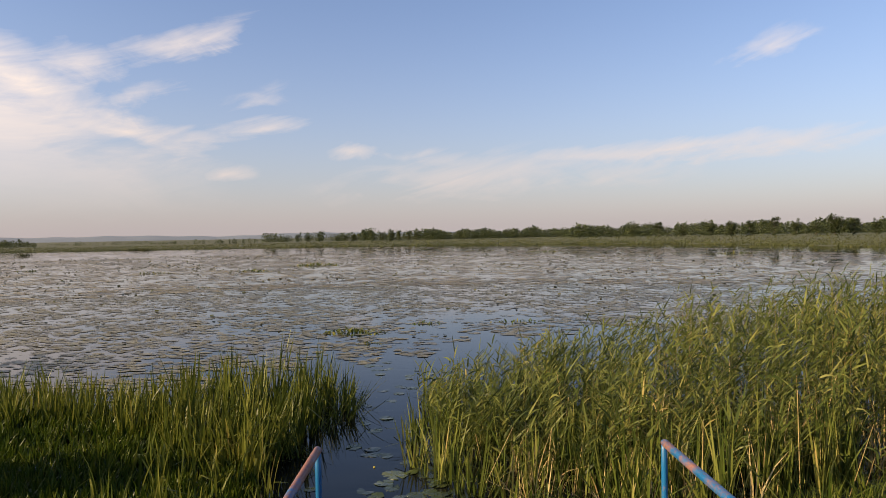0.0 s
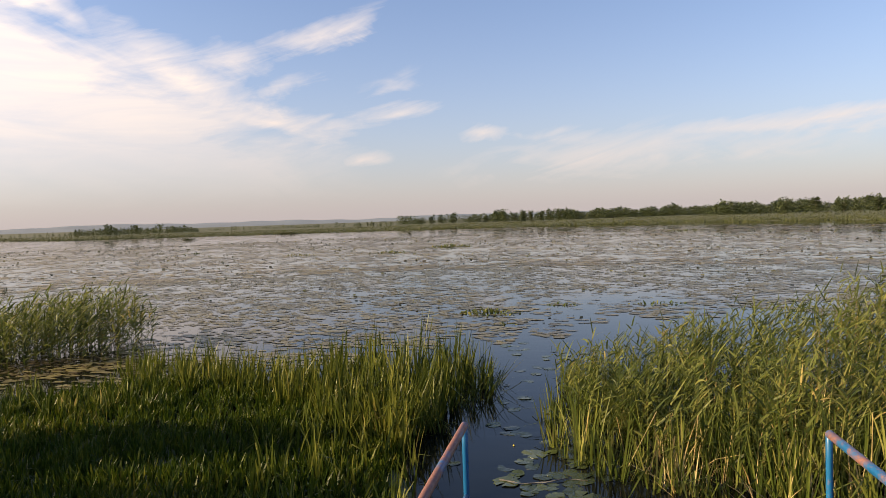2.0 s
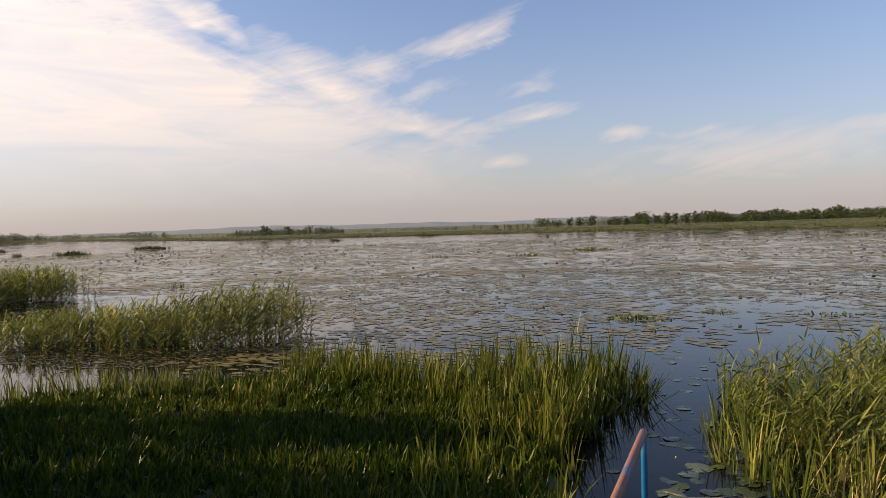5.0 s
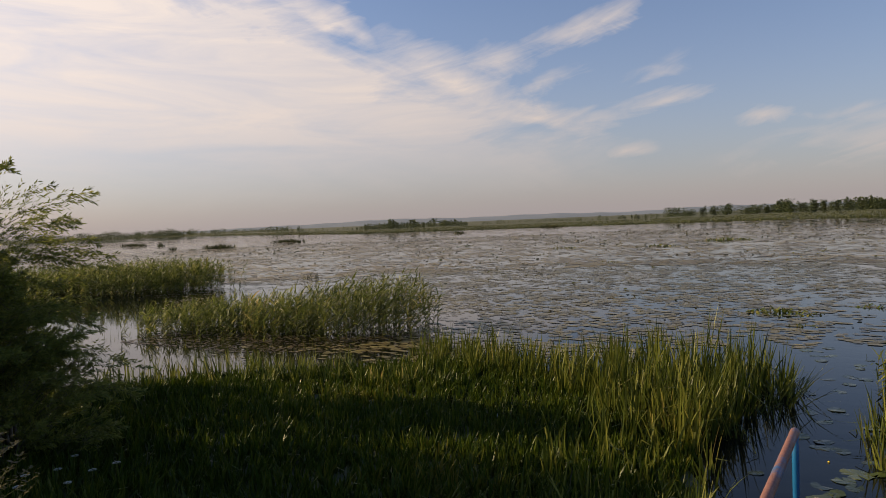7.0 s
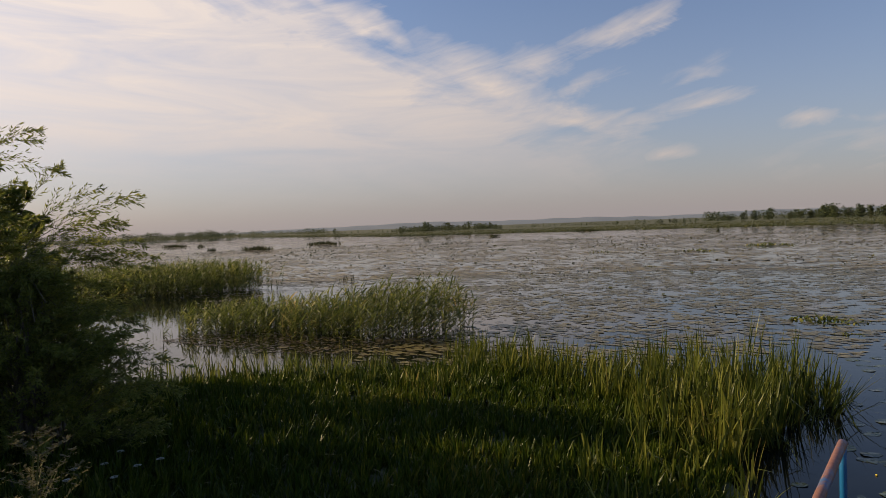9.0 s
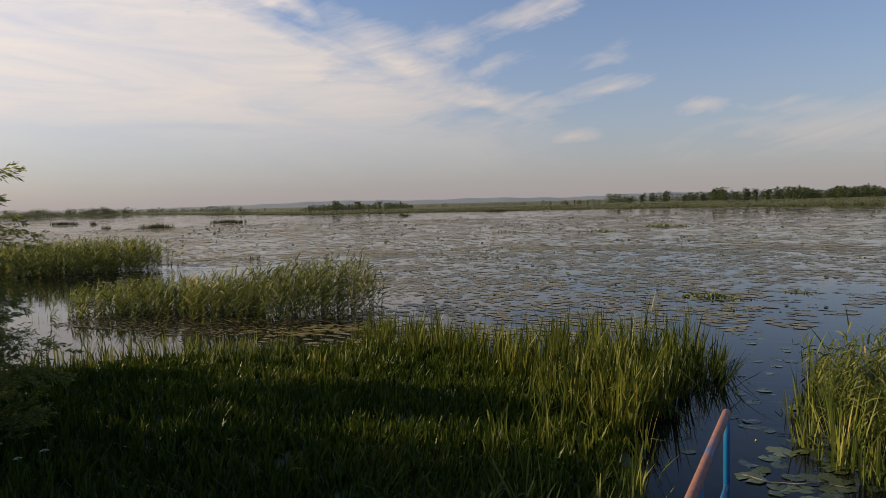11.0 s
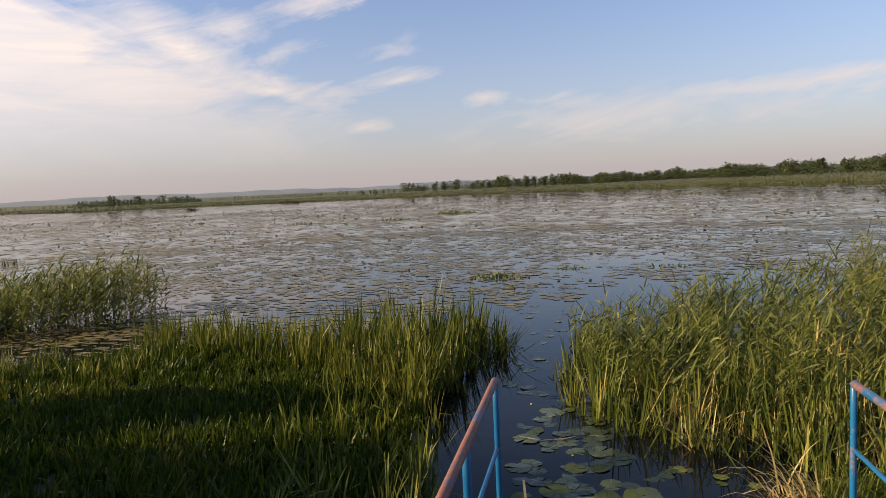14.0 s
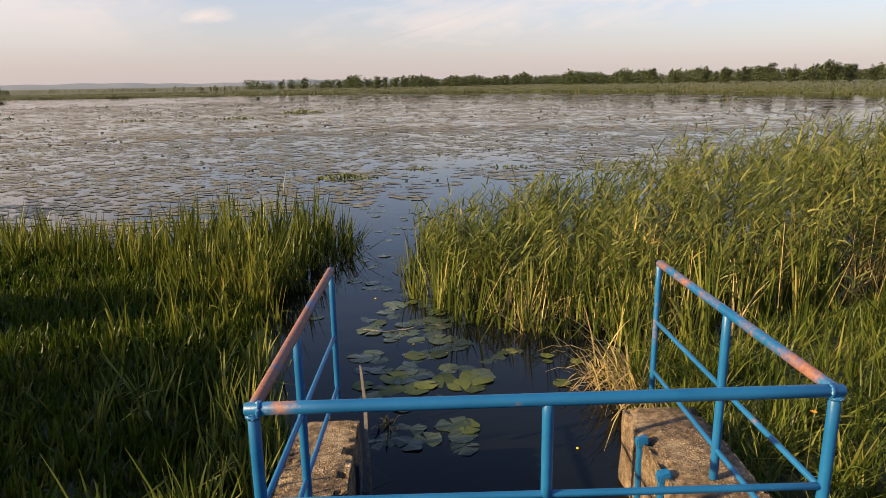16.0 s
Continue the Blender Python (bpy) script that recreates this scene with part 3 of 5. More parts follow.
# ---- sluice: abutments, railing ----
def build_abutment(name, x0, x1, y1, label, seed, plates):
    root = new(name)
    root.location = (0, 0, 0)
    tagged(root, label, "concrete wall", "sluice walls")
    part("body", block(x0, x1, -0.75, y1, -0.9, 0.49, 0.042, 0.010, 0.008, seed), M_CONCRETE, root)
    inner = x1 if x1 < 0 else x0
    s = 1 if x1 < 0 else -1
    if s > 0:
        body = root.children[0].data
        for v in body.vertices:
            if v.co.x > x1 - 0.05 and v.co.z > 0.1 and any(abs(v.co.y - y) < 0.05 for y in plates):
                v.co.x -= 0.05
    for y in plates:
        bm = block(min(inner, inner + s * 0.022), max(inner, inner + s * 0.022), y - 0.025, y + 0.025, -0.6, 0.46 if s < 0 else 0.4, 0.2, 0.001, 0.004)
        # left guides get the blue darkened for shade, right ones the plain paint
        guide = part("gate_guide", bm, M_PAINT if s < 0 else M_GUIDE_SHADED, root, "flat steel gate guide")
        if s > 0:
            continue
        bm = block(inner - 0.035, inner + 0.035, y - 0.03, y + 0.03, 0.455, 0.515, 0.2, 0.001, 0.008)
        part("bracket", bm, M_PAINT, guide, "steel cap bracket")
    return root


build_abutment("sluice_wall", -1.24, -0.855, 1.66, "weathered concrete sluice wall in the water, crumbling along its edge", 3.0, (0.85, 1.3))
build_abutment("sluice_wall", 0.81, 1.28, 1.70, "weathered concrete sluice wall with blue steel brackets", 11.0, (0.94, 1.30))
head = new("head_wall", None)
tagged(head, "low concrete head wall across the sluice", "concrete wall")
part("body", block(-0.85, 0.80, -0.75, -0.46, -0.9, 0.485, 0.08, 0.006, 0.02, 5.0), M_CONCRETE, head)


def bead(c, axis, r, seed):
    """A lumpy weld seam round a pipe."""
    bm = bmesh.new()
    q = Vector(axis).to_track_quat("Z", "Y")
    rings = []
    for k in range(28):
        a = k * 2 * math.pi / 28
        out = q @ Vector((math.cos(a), math.sin(a), 0))
        up = q @ Vector((0, 0, 1))
        lump = 1 + 0.5 * noise.noise(Vector((math.cos(a) * 4, math.sin(a) * 4, seed)))
        ring = []
        for j in range(6):
            b = j * math.pi / 3
            ring.append(bm.verts.new(c + out * (r + 0.005 * lump * math.cos(b)) + up * (0.009 * lump * math.sin(b) + 0.004 * noise.noise(Vector((a * 3, seed, 1))))))
        rings.append(ring)
    for k in range(28):
        u, v = rings[k], rings[(k + 1) % 28]
        for j in range(6):
            bm.faces.new((u[j], v[j], v[(j + 1) % 6], u[(j + 1) % 6])).smooth = True
    return bm


def build_railing():
    root = new("railing")
    tagged(root, "blue painted pipe railing on the sluice, rubbed to red primer", "railing")
    H, r = 1.42, 0.024
    fl, fr = Vector((-1.05, 0, H)), Vector((1.05, 0, H))
    tl, tr = Vector((-1.0, 1.79, 1.425)), Vector((1.065, 1.89, 1.39))
    front = part("top_rail", pipe(fl + Vector((-0.03, 0, 0)), fr + Vector((0.03, 0, 0)), r), M_PAINT_FRONT, root, "blue pipe with small worn spots")
    part("top_rail", pipe(fl, tl, r), M_PAINT_BARE, root, "pipe rubbed down to brownish red")
    part("top_rail", pipe(fr, tr, r), M_PAINT_WORN, root, "blue pipe with red worn patches")
    for c in (fl, fr):
        s = 1 if c.x > 0 else -1
        part("weld_bead", bead(c + Vector((-s * 0.022, 0, 0)), (1, 0, 0), r * 1.04, c.x), M_WELD, front, "lumpy weld with flaking paint")
        part("weld_bead", bead(c + Vector((0, 0, -0.026)), (0, 0, 1), r * 1.02, c.x + 2), M_WELD, front, "lumpy weld with flaking paint")
    ml, mr = fl.lerp(tl, 0.42), fr.lerp(tr, 0.475)
    for c, rr in ((fl, 0.0225), (fr, 0.0225), (ml, 0.0215), (mr, 0.0225), (tl, 0.0185), (tr, 0.0185)):
        part("post", pipe((c.x, c.y, 0.485), (c.x, c.y, c.z - 0.012), rr), M_PAINT, root)
    part("post", pipe((0.0, 0, 1.03), (0.0, 0, H - 0.012), 0.0215), M_PAINT, root)
    for a, b in ((fl, tl), (fr, tr)):
        for z in (1.01, 0.665):
            p, q = Vector((a.x, a.y + 0.015, z)), Vector((b.x, b.y - 0.012, z - 0.01))
            part("cross_bar", pipe(p, q, 0.0135, 10), M_PAINT, root)
    part("cross_bar", pipe((-1.04, 0, 1.045), (1.04, 0, 1.03), 0.0145, 10), M_PAINT, root)


build_railing()


def build_slat():
    bm = bmesh.new()
    pts = [(-0.80, 1.60, -0.55), (-0.805, 1.60, 0.0), (-0.815, 1.61, 0.4), (-0.815, 1.63, 0.62), (-0.835, 1.64, 0.86)]
    rings = []
    for i, p in enumerate(pts):
        w, d = (0.011, 0.008) if i < 4 else (0.006, 0.005)
        rings.append([bm.verts.new((p[0] + sx_ * w, p[1] + sy_ * d, p[2])) for sx_, sy_ in ((-1, -1), (1, -1), (1, 1), (-1, 1))])
    for u, v in zip(rings, rings[1:]):
        for k in range(4):
            bm.faces.new((u[k], u[(k + 1) % 4], v[(k + 1) % 4], v[k]))
    bm.faces.new(rings[-1])
    bm.faces.new(reversed(rings[0]))
    me = bpy.data.meshes.new("wooden_slat")
    bm.to_mesh(me)
    bm.free()
    me.materials.append(M_WOOD)
    tagged(new("wooden_slat", me), "grey weathered wooden slat standing against the wall", "slat")


build_slat()

# ---- near bank and left side plants ----
LEFT_FIELD = [(-14.5, -3), (-1.32, -3), (-1.32, 1.6), (-2.1, 3.9), (-2.2, 5.4), (-2.5, 6.4), (-4.6, 8.2), (-7.4, 8.5), (-8.9, 7.1), (-11.0, 5.6), (-12.2, 3.6)]


def stand_clear(c):
    return (np.hypot(c[:, 0] + 0.65, c[:, 1] + 2.3) < 1.7) | (c[:, 1] < -1.2) & (c[:, 0] > -2.4)


stuff("sedge_field", tussocks(LEFT_FIELD, 150, 7, 0.13, 0.30, 0.013, 0.025, 0.26, 0.22, 1.6, lambda c: np.interp(c[:, 1], [2.5, 6, 8], [1.0, 0.85, 1.1]), stand_clear, 2, 0.2, 0.85, 0.8, 0.12, -0.03),
      M_SEDGE, "lush green sedge covering the wet bank", "sedge")

CATTAIL_BAND = [(-8.6, 8.9), (-7.4, 8.0), (-6.4, 7.6), (-5.0, 7.3), (-3.9, 6.6), (-3.1, 5.6), (-2.3, 5.2), (-2.1, 6.1), (-1.85, 7.6), (-1.55, 8.6),
                (-2.2, 9.3), (-3.4, 9.3), (-5.0, 9.0), (-6.5, 9.2), (-8.4, 9.8)]


def cattail_tall(c):
    ragged = 1 + 0.09 * np.sin(c[:, 0] * 3.7 + 1.0) * np.sin(c[:, 1] * 2.9) + 0.06 * np.sin(c[:, 0] * 9.1 + c[:, 1] * 4.0)
    return ragged * np.interp(c[:, 0], [-8.6, -7.4, -6, -4.5, -3.2, -2.4, -1.6], [0.7, 0.72, 0.78, 0.88, 1.1, 1.15, 0.9]) * np.interp(c[:, 1], [5.0, 6.2, 7.6], [0.5, 0.76, 1.0])


stuff("cattail_stand", tussocks(CATTAIL_BAND, 66, 8, 0.3, 1.25, 0.011, 0.024, 0.15, 0.62, 1.9, cattail_tall, None, 5, 0.13, 0.85, 0.85, 0.13),
      M_CATTAIL, "dense stand of green cattail leaves in shallow water", "cattails")
stuff("mixed_cattail", tussocks([(-3.0, 2.6), (-1.6, 1.8), (-2.0, 5.4), (-3.6, 6.0), (-4.6, 6.2)], 13, 6, 0.28, 0.62, 0.012, 0.024, 0.18, 0.7, 1.0, None, None, 5, 0.14, 0.7, 0.85, 0.12), M_CATTAIL,
      "single cattail clumps rising from the sedge", "cattails")
EDGE = [(-2.1, 5.6), (-1.85, 5.9), (-1.6, 7.3), (-1.42, 8.6), (-1.8, 9.4), (-2.0, 8.2)]
stuff("leaning_cattail", tussocks(EDGE, 18, 8, 0.4, 0.95, 0.010, 0.02, 0.6, 0.4, 1.0, None, None, 5, 0.25, 0.5, 0.7, 0.35), M_CATTAIL, "loose cattail leaves leaning over the channel", "cattails")
stuff("wall_side_cattail", tussocks([(-1.9, 0.2), (-1.3, 0.2), (-1.3, 1.8), (-1.9, 3.4)], 75, 7, 0.3, 0.7, 0.011, 0.022, 0.2, 0.4, 1.0, None, None, 5, 0.14, 0.5, 0.8, 0.15), M_SHOOT,
      "yellow-green cattail leaves beside the sluice wall", "cattails")
stuff("yellow_clump", tussocks([(-2.7, 2.0), (-2.1, 1.9), (-1.95, 2.4), (-2.4, 2.75)], 40, 8, 0.25, 0.55, 0.012, 0.024, 0.3, 0.2, 1.0, None, None, 5, 0.2, 0.5, 0.8, 0.25), M_SHOOT,
      "yellowing cattail clump among the dark sedge", "cattails")
stuff("bank_edge_rushes", tussocks([(-12.5, 4.0), (-8.4, 6.0), (-6.6, 6.6), (-6.8, 8.4), (-9.0, 7.7), (-11.4, 6.6)], 30, 6, 0.2, 0.62, 0.012, 0.024, 0.2, 0.85, 0.8, None, None, 4, 0.14, 0.5, 0.8, 0.15), M_SHOOT,
      "rushes along the edge of the open pool", "rushes")

# reed islands in the left bay
PATCHES = (
    ([(-17.8, 8.6), (-14.5, 9.2), (-11.9, 9.6), (-10.3, 10.2), (-9.8, 11.6), (-11.0, 12.9), (-13.5, 12.4), (-17.5, 11.2)], 52, 0.028,
     ([-17.6, -14.6, -13.2, -12.0, -10.6, -9.6], [0.95, 1.15, 1.3, 1.62, 1.66, 1.2]), "low reed patch standing in the shallow pool"),
    ([(-40, 13.5), (-34, 13.2), (-29, 14.4), (-26.2, 16.4), (-25.6, 18.4), (-28.6, 20.5), (-31, 20.2), (-38, 18)], 34, 0.038,
     ([-38, -30, -26, -24], [1.3, 1.7, 1.6, 1.1]), "green reed patch farther out in the bay"))
for poly, dn, wide, (hx, hz), lab in PATCHES:
    pp = scatter(poly, dn, 0.45, 0.6)
    pp[:, :2] += rng.normal(0, 0.4, (len(pp), 2))
    hh = np.interp(pp[:, 0], hx, hz) * rng.uniform(0.62, 1.05, len(pp))
    st, lv = reed_bed(pp, hh, 12, 0.25, wide, 0.65, 0.26)
    root = stuff("reed_patch", lv, M_REED, lab, "reeds")
    stuff("stalks", st, M_STEM, "", "", root)
p = scatter([(-18, 7.0), (-11, 8.0), (-9.2, 9.8), (-10.5, 10.2), (-17.5, 9.0)], 16)
stuff("sparse_rushes", blade_bed(p, 0.2, 0.65, 0.008, 0.014, 0.15), M_CATTAIL, "sparse rushes rising from the pool", "rushes")

# ---- right side reeds ----
FRONT = [(-0.75, 7.6), (-0.65, 5.6), (-0.3, 4.9), (0.2, 4.4), (0.9, 4.2), (1.1, 3.4), (2.2, 3.6), (4.2, 4.6), (4.0, 7.5), (1.5, 9.0), (-0.3, 8.8)]
stuff("cattail_stand", tussocks(FRONT, 42, 9, 0.3, 1.1, 0.010, 0.022, 0.15, 0.85, 1.7, lambda c: np.interp(c[:, 0], [-0.7, 0.5, 2, 4], [0.9, 1.0, 1.05, 1.1]), None, 5, 0.11, 0.7, 0.8, 0.2),
      M_SHOOT, "upright yellow-green cattail leaves at the water's edge", "cattails")
BACK = [(-0.6, 8.6), (-0.2, 6.0), (0.6, 5.0), (1.5, 4.4), (3.0, 4.2), (6.0, 4.0), (13, 5.0), (16, 10), (13, 13), (7, 11.5), (3.5, 10.4), (1.2, 9.6)]
p = scatter(BACK, 52, 0.84, 1.25)
hh = np.interp(p[:, 0], [-0.6, 0.5, 2, 4, 6, 9], [0.9, 1.05, 1.36, 1.68, 1.92, 2.08]) * np.interp(p[:, 1], [4.2, 6.0], [0.72, 1.0])
hh = hh * rng.uniform(0.66, 1.08, len(p)) * (0.94 + 0.12 * patchy(p, 1.6, 1.0))
st, lv = reed_bed(p, hh, 12, 0.26, 0.023, 0.38, 0.34)
root = stuff("reed_stand", lv, M_REED, "tall common reeds with wind-bent leaves in the shallows", "reeds")
stuff("stalks", st, M_STEM, "", "", root)
p = scatter([(0.0, 5.0), (1.2, 3.6), (4, 4.2), (9, 5), (9, 7), (3, 7), (0.5, 6.6)], 5)
n = len(p)
stuff("dry_stalks", tubes(p, p + np.stack([rng.normal(0.05, 0.15, n), rng.normal(0, 0.12, n), rng.uniform(0.4, 1.15, n)], -1),
                          np.full(n, 0.006), np.full(n, 0.003), None, 2, 4), M_STRAW, "dead straw-coloured reed stalks among the green", "dry reeds")
stuff("dry_reed_leaves", tussocks([(0.2, 4.8), (1.3, 3.6), (4, 4.2), (8, 5), (8, 6.6), (3, 6.4), (0.5, 6.0)], 9, 6, 0.35, 0.95, 0.009, 0.02, 0.35, 0.6), M_STRAW,
      "withered straw-coloured blades low in the reeds", "dry reeds")
TUFT = [(1.05, 2.75), (1.35, 2.1), (1.8, 2.4), (1.9, 3.5), (1.15, 3.5)]
p = scatter([(0.98, 2.75), (1.3, 2.2), (1.4, 3.3), (1.05, 3.6)], 620)
n = len(p)
L = rng.uniform(0.4, 0.95, n)
ang = rng.normal(math.pi + 0.4, 0.9, n)
stuff("straw_tuft", strips(p, ang, L * rng.uniform(0.3, 0.75, n), L * rng.uniform(1.0, 1.5, n), L * rng.uniform(0.5, 1.3, n), rng.uniform(0.009, 0.019, n), 5, 1.3, 0.3),
      M_STRAW, "tuft of dry straw hanging over the water", "dry grass")
stuff("tuft_grass", tussocks(TUFT, 95, 9, 0.3, 0.62, 0.007, 0.015, 0.6, 0.2), M_GRASS, "yellow-green grass growing through the dry tuft", "grass")
stuff("bank_grass", tussocks([(1.33, -1.5), (1.33, 2.3), (1.9, 3.4), (4.5, 4.6), (9, 5.2), (9, -1.5)], 84, 13, 0.18, 0.55, 0.008, 0.017, 0.75, 0.85, 1.3, None, None, 3, 0.2), M_GRASS,
      "tangled green grass on the bank by the railing", "grass")
stuff("bank_cane", tussocks([(1.5, 0.5), (1.5, 2.4), (3.2, 4.4), (7, 5.0), (7, 3.2), (3, 1.0)], 5, 7, 0.45, 0.85, 0.012, 0.022, 0.5), M_GRASS,
      "broad arching green blades on the bank", "grass")


p = scatter([(-0.4, 9.4), (2.5, 10.4), (5.5, 12.5), (4.0, 15.5), (0.8, 13.8), (-0.7, 11.5)], 9, 0.7, 1.4)
stuff("drowned_rushes", blade_bed(p, 0.1, 0.42, 0.010, 0.02, 0.6), M_SHOOT, "sparse olive blades rising from the water before the reeds", "rushes")


# ---- willow bush ----
def unit(v):
    return v / np.maximum(np.linalg.norm(v, axis=-1, keepdims=True), 1e-6)


def leaf_quads(base, d, width, r):
    """Narrow pointed leaves along d, each turned its own way. Returns verts and quads."""
    s = unit(np.cross(d, r.normal(0, 1, d.shape))) * (0.5 * width)[:, None]
    v = np.stack([base, base + 0.42 * d - s, base + d, base + 0.42 * d + s], 1)
    return v.reshape(-1, 3), np.arange(4 * len(base)).reshape(-1, 4)


def sprays_of(r, b, t, arch, side=15, per=10, leaf=0.07, wide=0.011):
    """Feathery willow sprays from b to t: bowed rods, side twigs that point forward, narrow leaves along both."""
    n = len(b)
    bend = np.stack([0 * arch, 0 * arch, -arch], -1)
    rods = tubes(b, t, np.full(n, 0.006), np.full(n, 0.0015), bend, 4, 3)
    size = np.linalg.norm(t - b, axis=1)
    i = np.repeat(np.arange(n), side)
    u = r.uniform(0.15, 1.0, n * side)[:, None]
    tb = b[i] * (1 - u) + t[i] * u + bend[i] * (u * u - u)
    fwd = unit(t[i] - b[i] + bend[i] * (2 * u - 1))
    out = unit(np.cross(fwd, r.normal(0, 1, fwd.shape)))
    L = size[i] * (0.12 + 0.3 * (1 - u[:, 0])) * r.uniform(0.6, 1.2, n * side)
    tt = tb + unit(fwd * 0.9 + out * r.uniform(0.2, 0.65, (n * side, 1)) + (0, 0, -0.08)) * L[:, None]
    m = len(tb)
    sag = np.stack([0 * L, 0 * L, -0.18 * L], -1)
    twigs = tubes(tb, tt, np.full(m, 0.0022), np.full(m, 0.001), sag, 1, 3)
    j = np.repeat(np.arange(m), per)
    w = np.tile((np.arange(per) + 0.5) / per, m)[:, None] + r.normal(0, 0.03, (m * per, 1))
    lb = tb[j] * (1 - w) + tt[j] * w + sag[j] * (w * w - w)
    ld = unit(tt[j] - tb[j])
    lo = unit(np.cross(ld, r.normal(0, 1, ld.shape)))
    ll = leaf * r.uniform(0.6, 1.15, m * per)
    d = unit(ld * 0.85 + lo * 0.55 + (0, 0, -0.1)) * ll[:, None]
    return merge(rods, twigs), leaf_quads(lb, d, wide * r.uniform(0.75, 1.25, m * per), r)


def build_willow(x, y, spread, height, count, seed, label, own=(), leaf=0.064, wide=0.013, side=16, per=11):
    r = np.random.default_rng(seed)
    root = new("willow_bush")
    z0 = float(ground_z(x, y)) - 0.1
    root.location = (x, y, z0)
    tagged(root, label, "bush", "willows on the bank")
    a = r.uniform(0, 2 * math.pi, count)
    h = height * r.uniform(0.04, 1.0, count) ** 0.8
    rad = spread * np.sqrt(np.clip(1.0 - (h / height) ** 2.2, 0.03, 1)) * np.sqrt(r.uniform(0.1, 1.0, count))
    way = np.stack([np.cos(a), np.sin(a), 0 * a], -1)
    tip = way * rad[:, None] + np.stack([0 * h, 0 * h, h], -1)
    base = tip - way * r.uniform(0.35, 0.75, (count, 1)) + np.stack([0 * h, 0 * h, -np.minimum(h * 0.7, r.uniform(0.1, 0.55, count))], -1)
    if own:
        q = np.array(own)
        low = q[q[:, 1, 2] < 3.1]
        q = np.concatenate([q] + [low + r.normal(0, 0.12, (len(low), 1, 3)) + (-0.1, -0.06, -0.14) for _ in range(3)])
        base, tip = np.concatenate([base, q[:, 0] - (0, 0, z0)]), np.concatenate([tip, q[:, 1] - (0, 0, z0)])
    arch = np.linalg.norm(tip - base, axis=1) * r.uniform(0.15, 0.5, len(base))
    wood, leaves = sprays_of(r, base, tip, arch, side, per, leaf, wide)
    k = np.arange(0, len(base), 7)
    foot = r.normal(0, 0.22 * spread * 0.5, (len(k), 3)) * (1, 1, 0)
    lean = (base[k] - foot) * (0.5, 0.5, 0)
    limbs = tubes(foot, base[k], np.full(len(k), 0.024), np.full(len(k), 0.006), lean, 5, 6)
    for nm, pr, mat in (("limb", limbs, M_BARK), ("twig", wood, M_BARK), ("crown", leaves, M_WILLOW)):
        o = new(nm, raw_mesh(nm, pr[0], pr[1], mat))
        o.parent = root
        o["kind"] = "stuff"
    return root


build_willow(-9.2, 0.2, 2.25, 2.9, 560, 5, "large shaggy willow bush with long feathery sprays of narrow leaves",
             (((0.84, 0.16, 3.25), (1.33, 0.69, 3.79)), ((0.61, 0.2, 3.43), (1.12, 0.85, 3.69)), ((0.77, 0.24, 3.42), (1.28, 0.94, 3.35)), ((0.72, 0.7, 2.85), (1.1, 1.0, 3.41)), ((1.15, 0.62, 2.72), (1.68, 1.21, 3.19)), ((1.25, 0.74, 2.72), (1.85, 1.44, 3.05)), ((0.6, 0.91, 2.66), (1.14, 1.55, 2.85)), ((1.09, 0.85, 2.36), (1.74, 1.65, 2.42)), ((1.02, 0.66, 2.43), (1.67, 1.5, 2.62)), ((0.24, 0.35, 2.87), (0.58, 0.61, 3.31)), ((0.68, 0.3, 2.97), (1.04, 0.64, 3.25)), ((0.72, 1.13, 2.08), (1.24, 1.7, 2.17)), ((1.02, 1.03, 1.86), (1.54, 1.58, 1.81)), ((0.98, 1.15, 1.46), (1.6, 1.78, 1.28)), ((1.4, 1.06, 1.33), (2.08, 1.78, 1.23))))
build_willow(-7.95, 0.75, 1.3, 2.0, 340, 8, "low willow shoots at the foot of the bush")
# added shade caster, mostly hidden by the bush: darkens the left sedge
build_willow(-12.9, 2.0, 1.9, 4.0, 340, 9, "tall willow added behind the bush to shade the sedge", (), 0.1, 0.047, 16, 7)
# three more added out of view, coarse-leaved, only to block the sun
build_willow(-11.2, -0.6, 1.6, 3.0, 160, 14, "unseen willow added close behind the bush for shade", (), 0.13, 0.07, 16, 7)
build_willow(-9.8, -1.3, 1.5, 3.0, 170, 12, "unseen willow added beside the bush to shade the bank", (), 0.13, 0.07, 16, 7)
build_willow(-9.8, -4.3, 3.0, 3.9, 130, 6, "unseen tall willow added behind the bush to shade the bank", (), 0.13, 0.07, 16, 7)


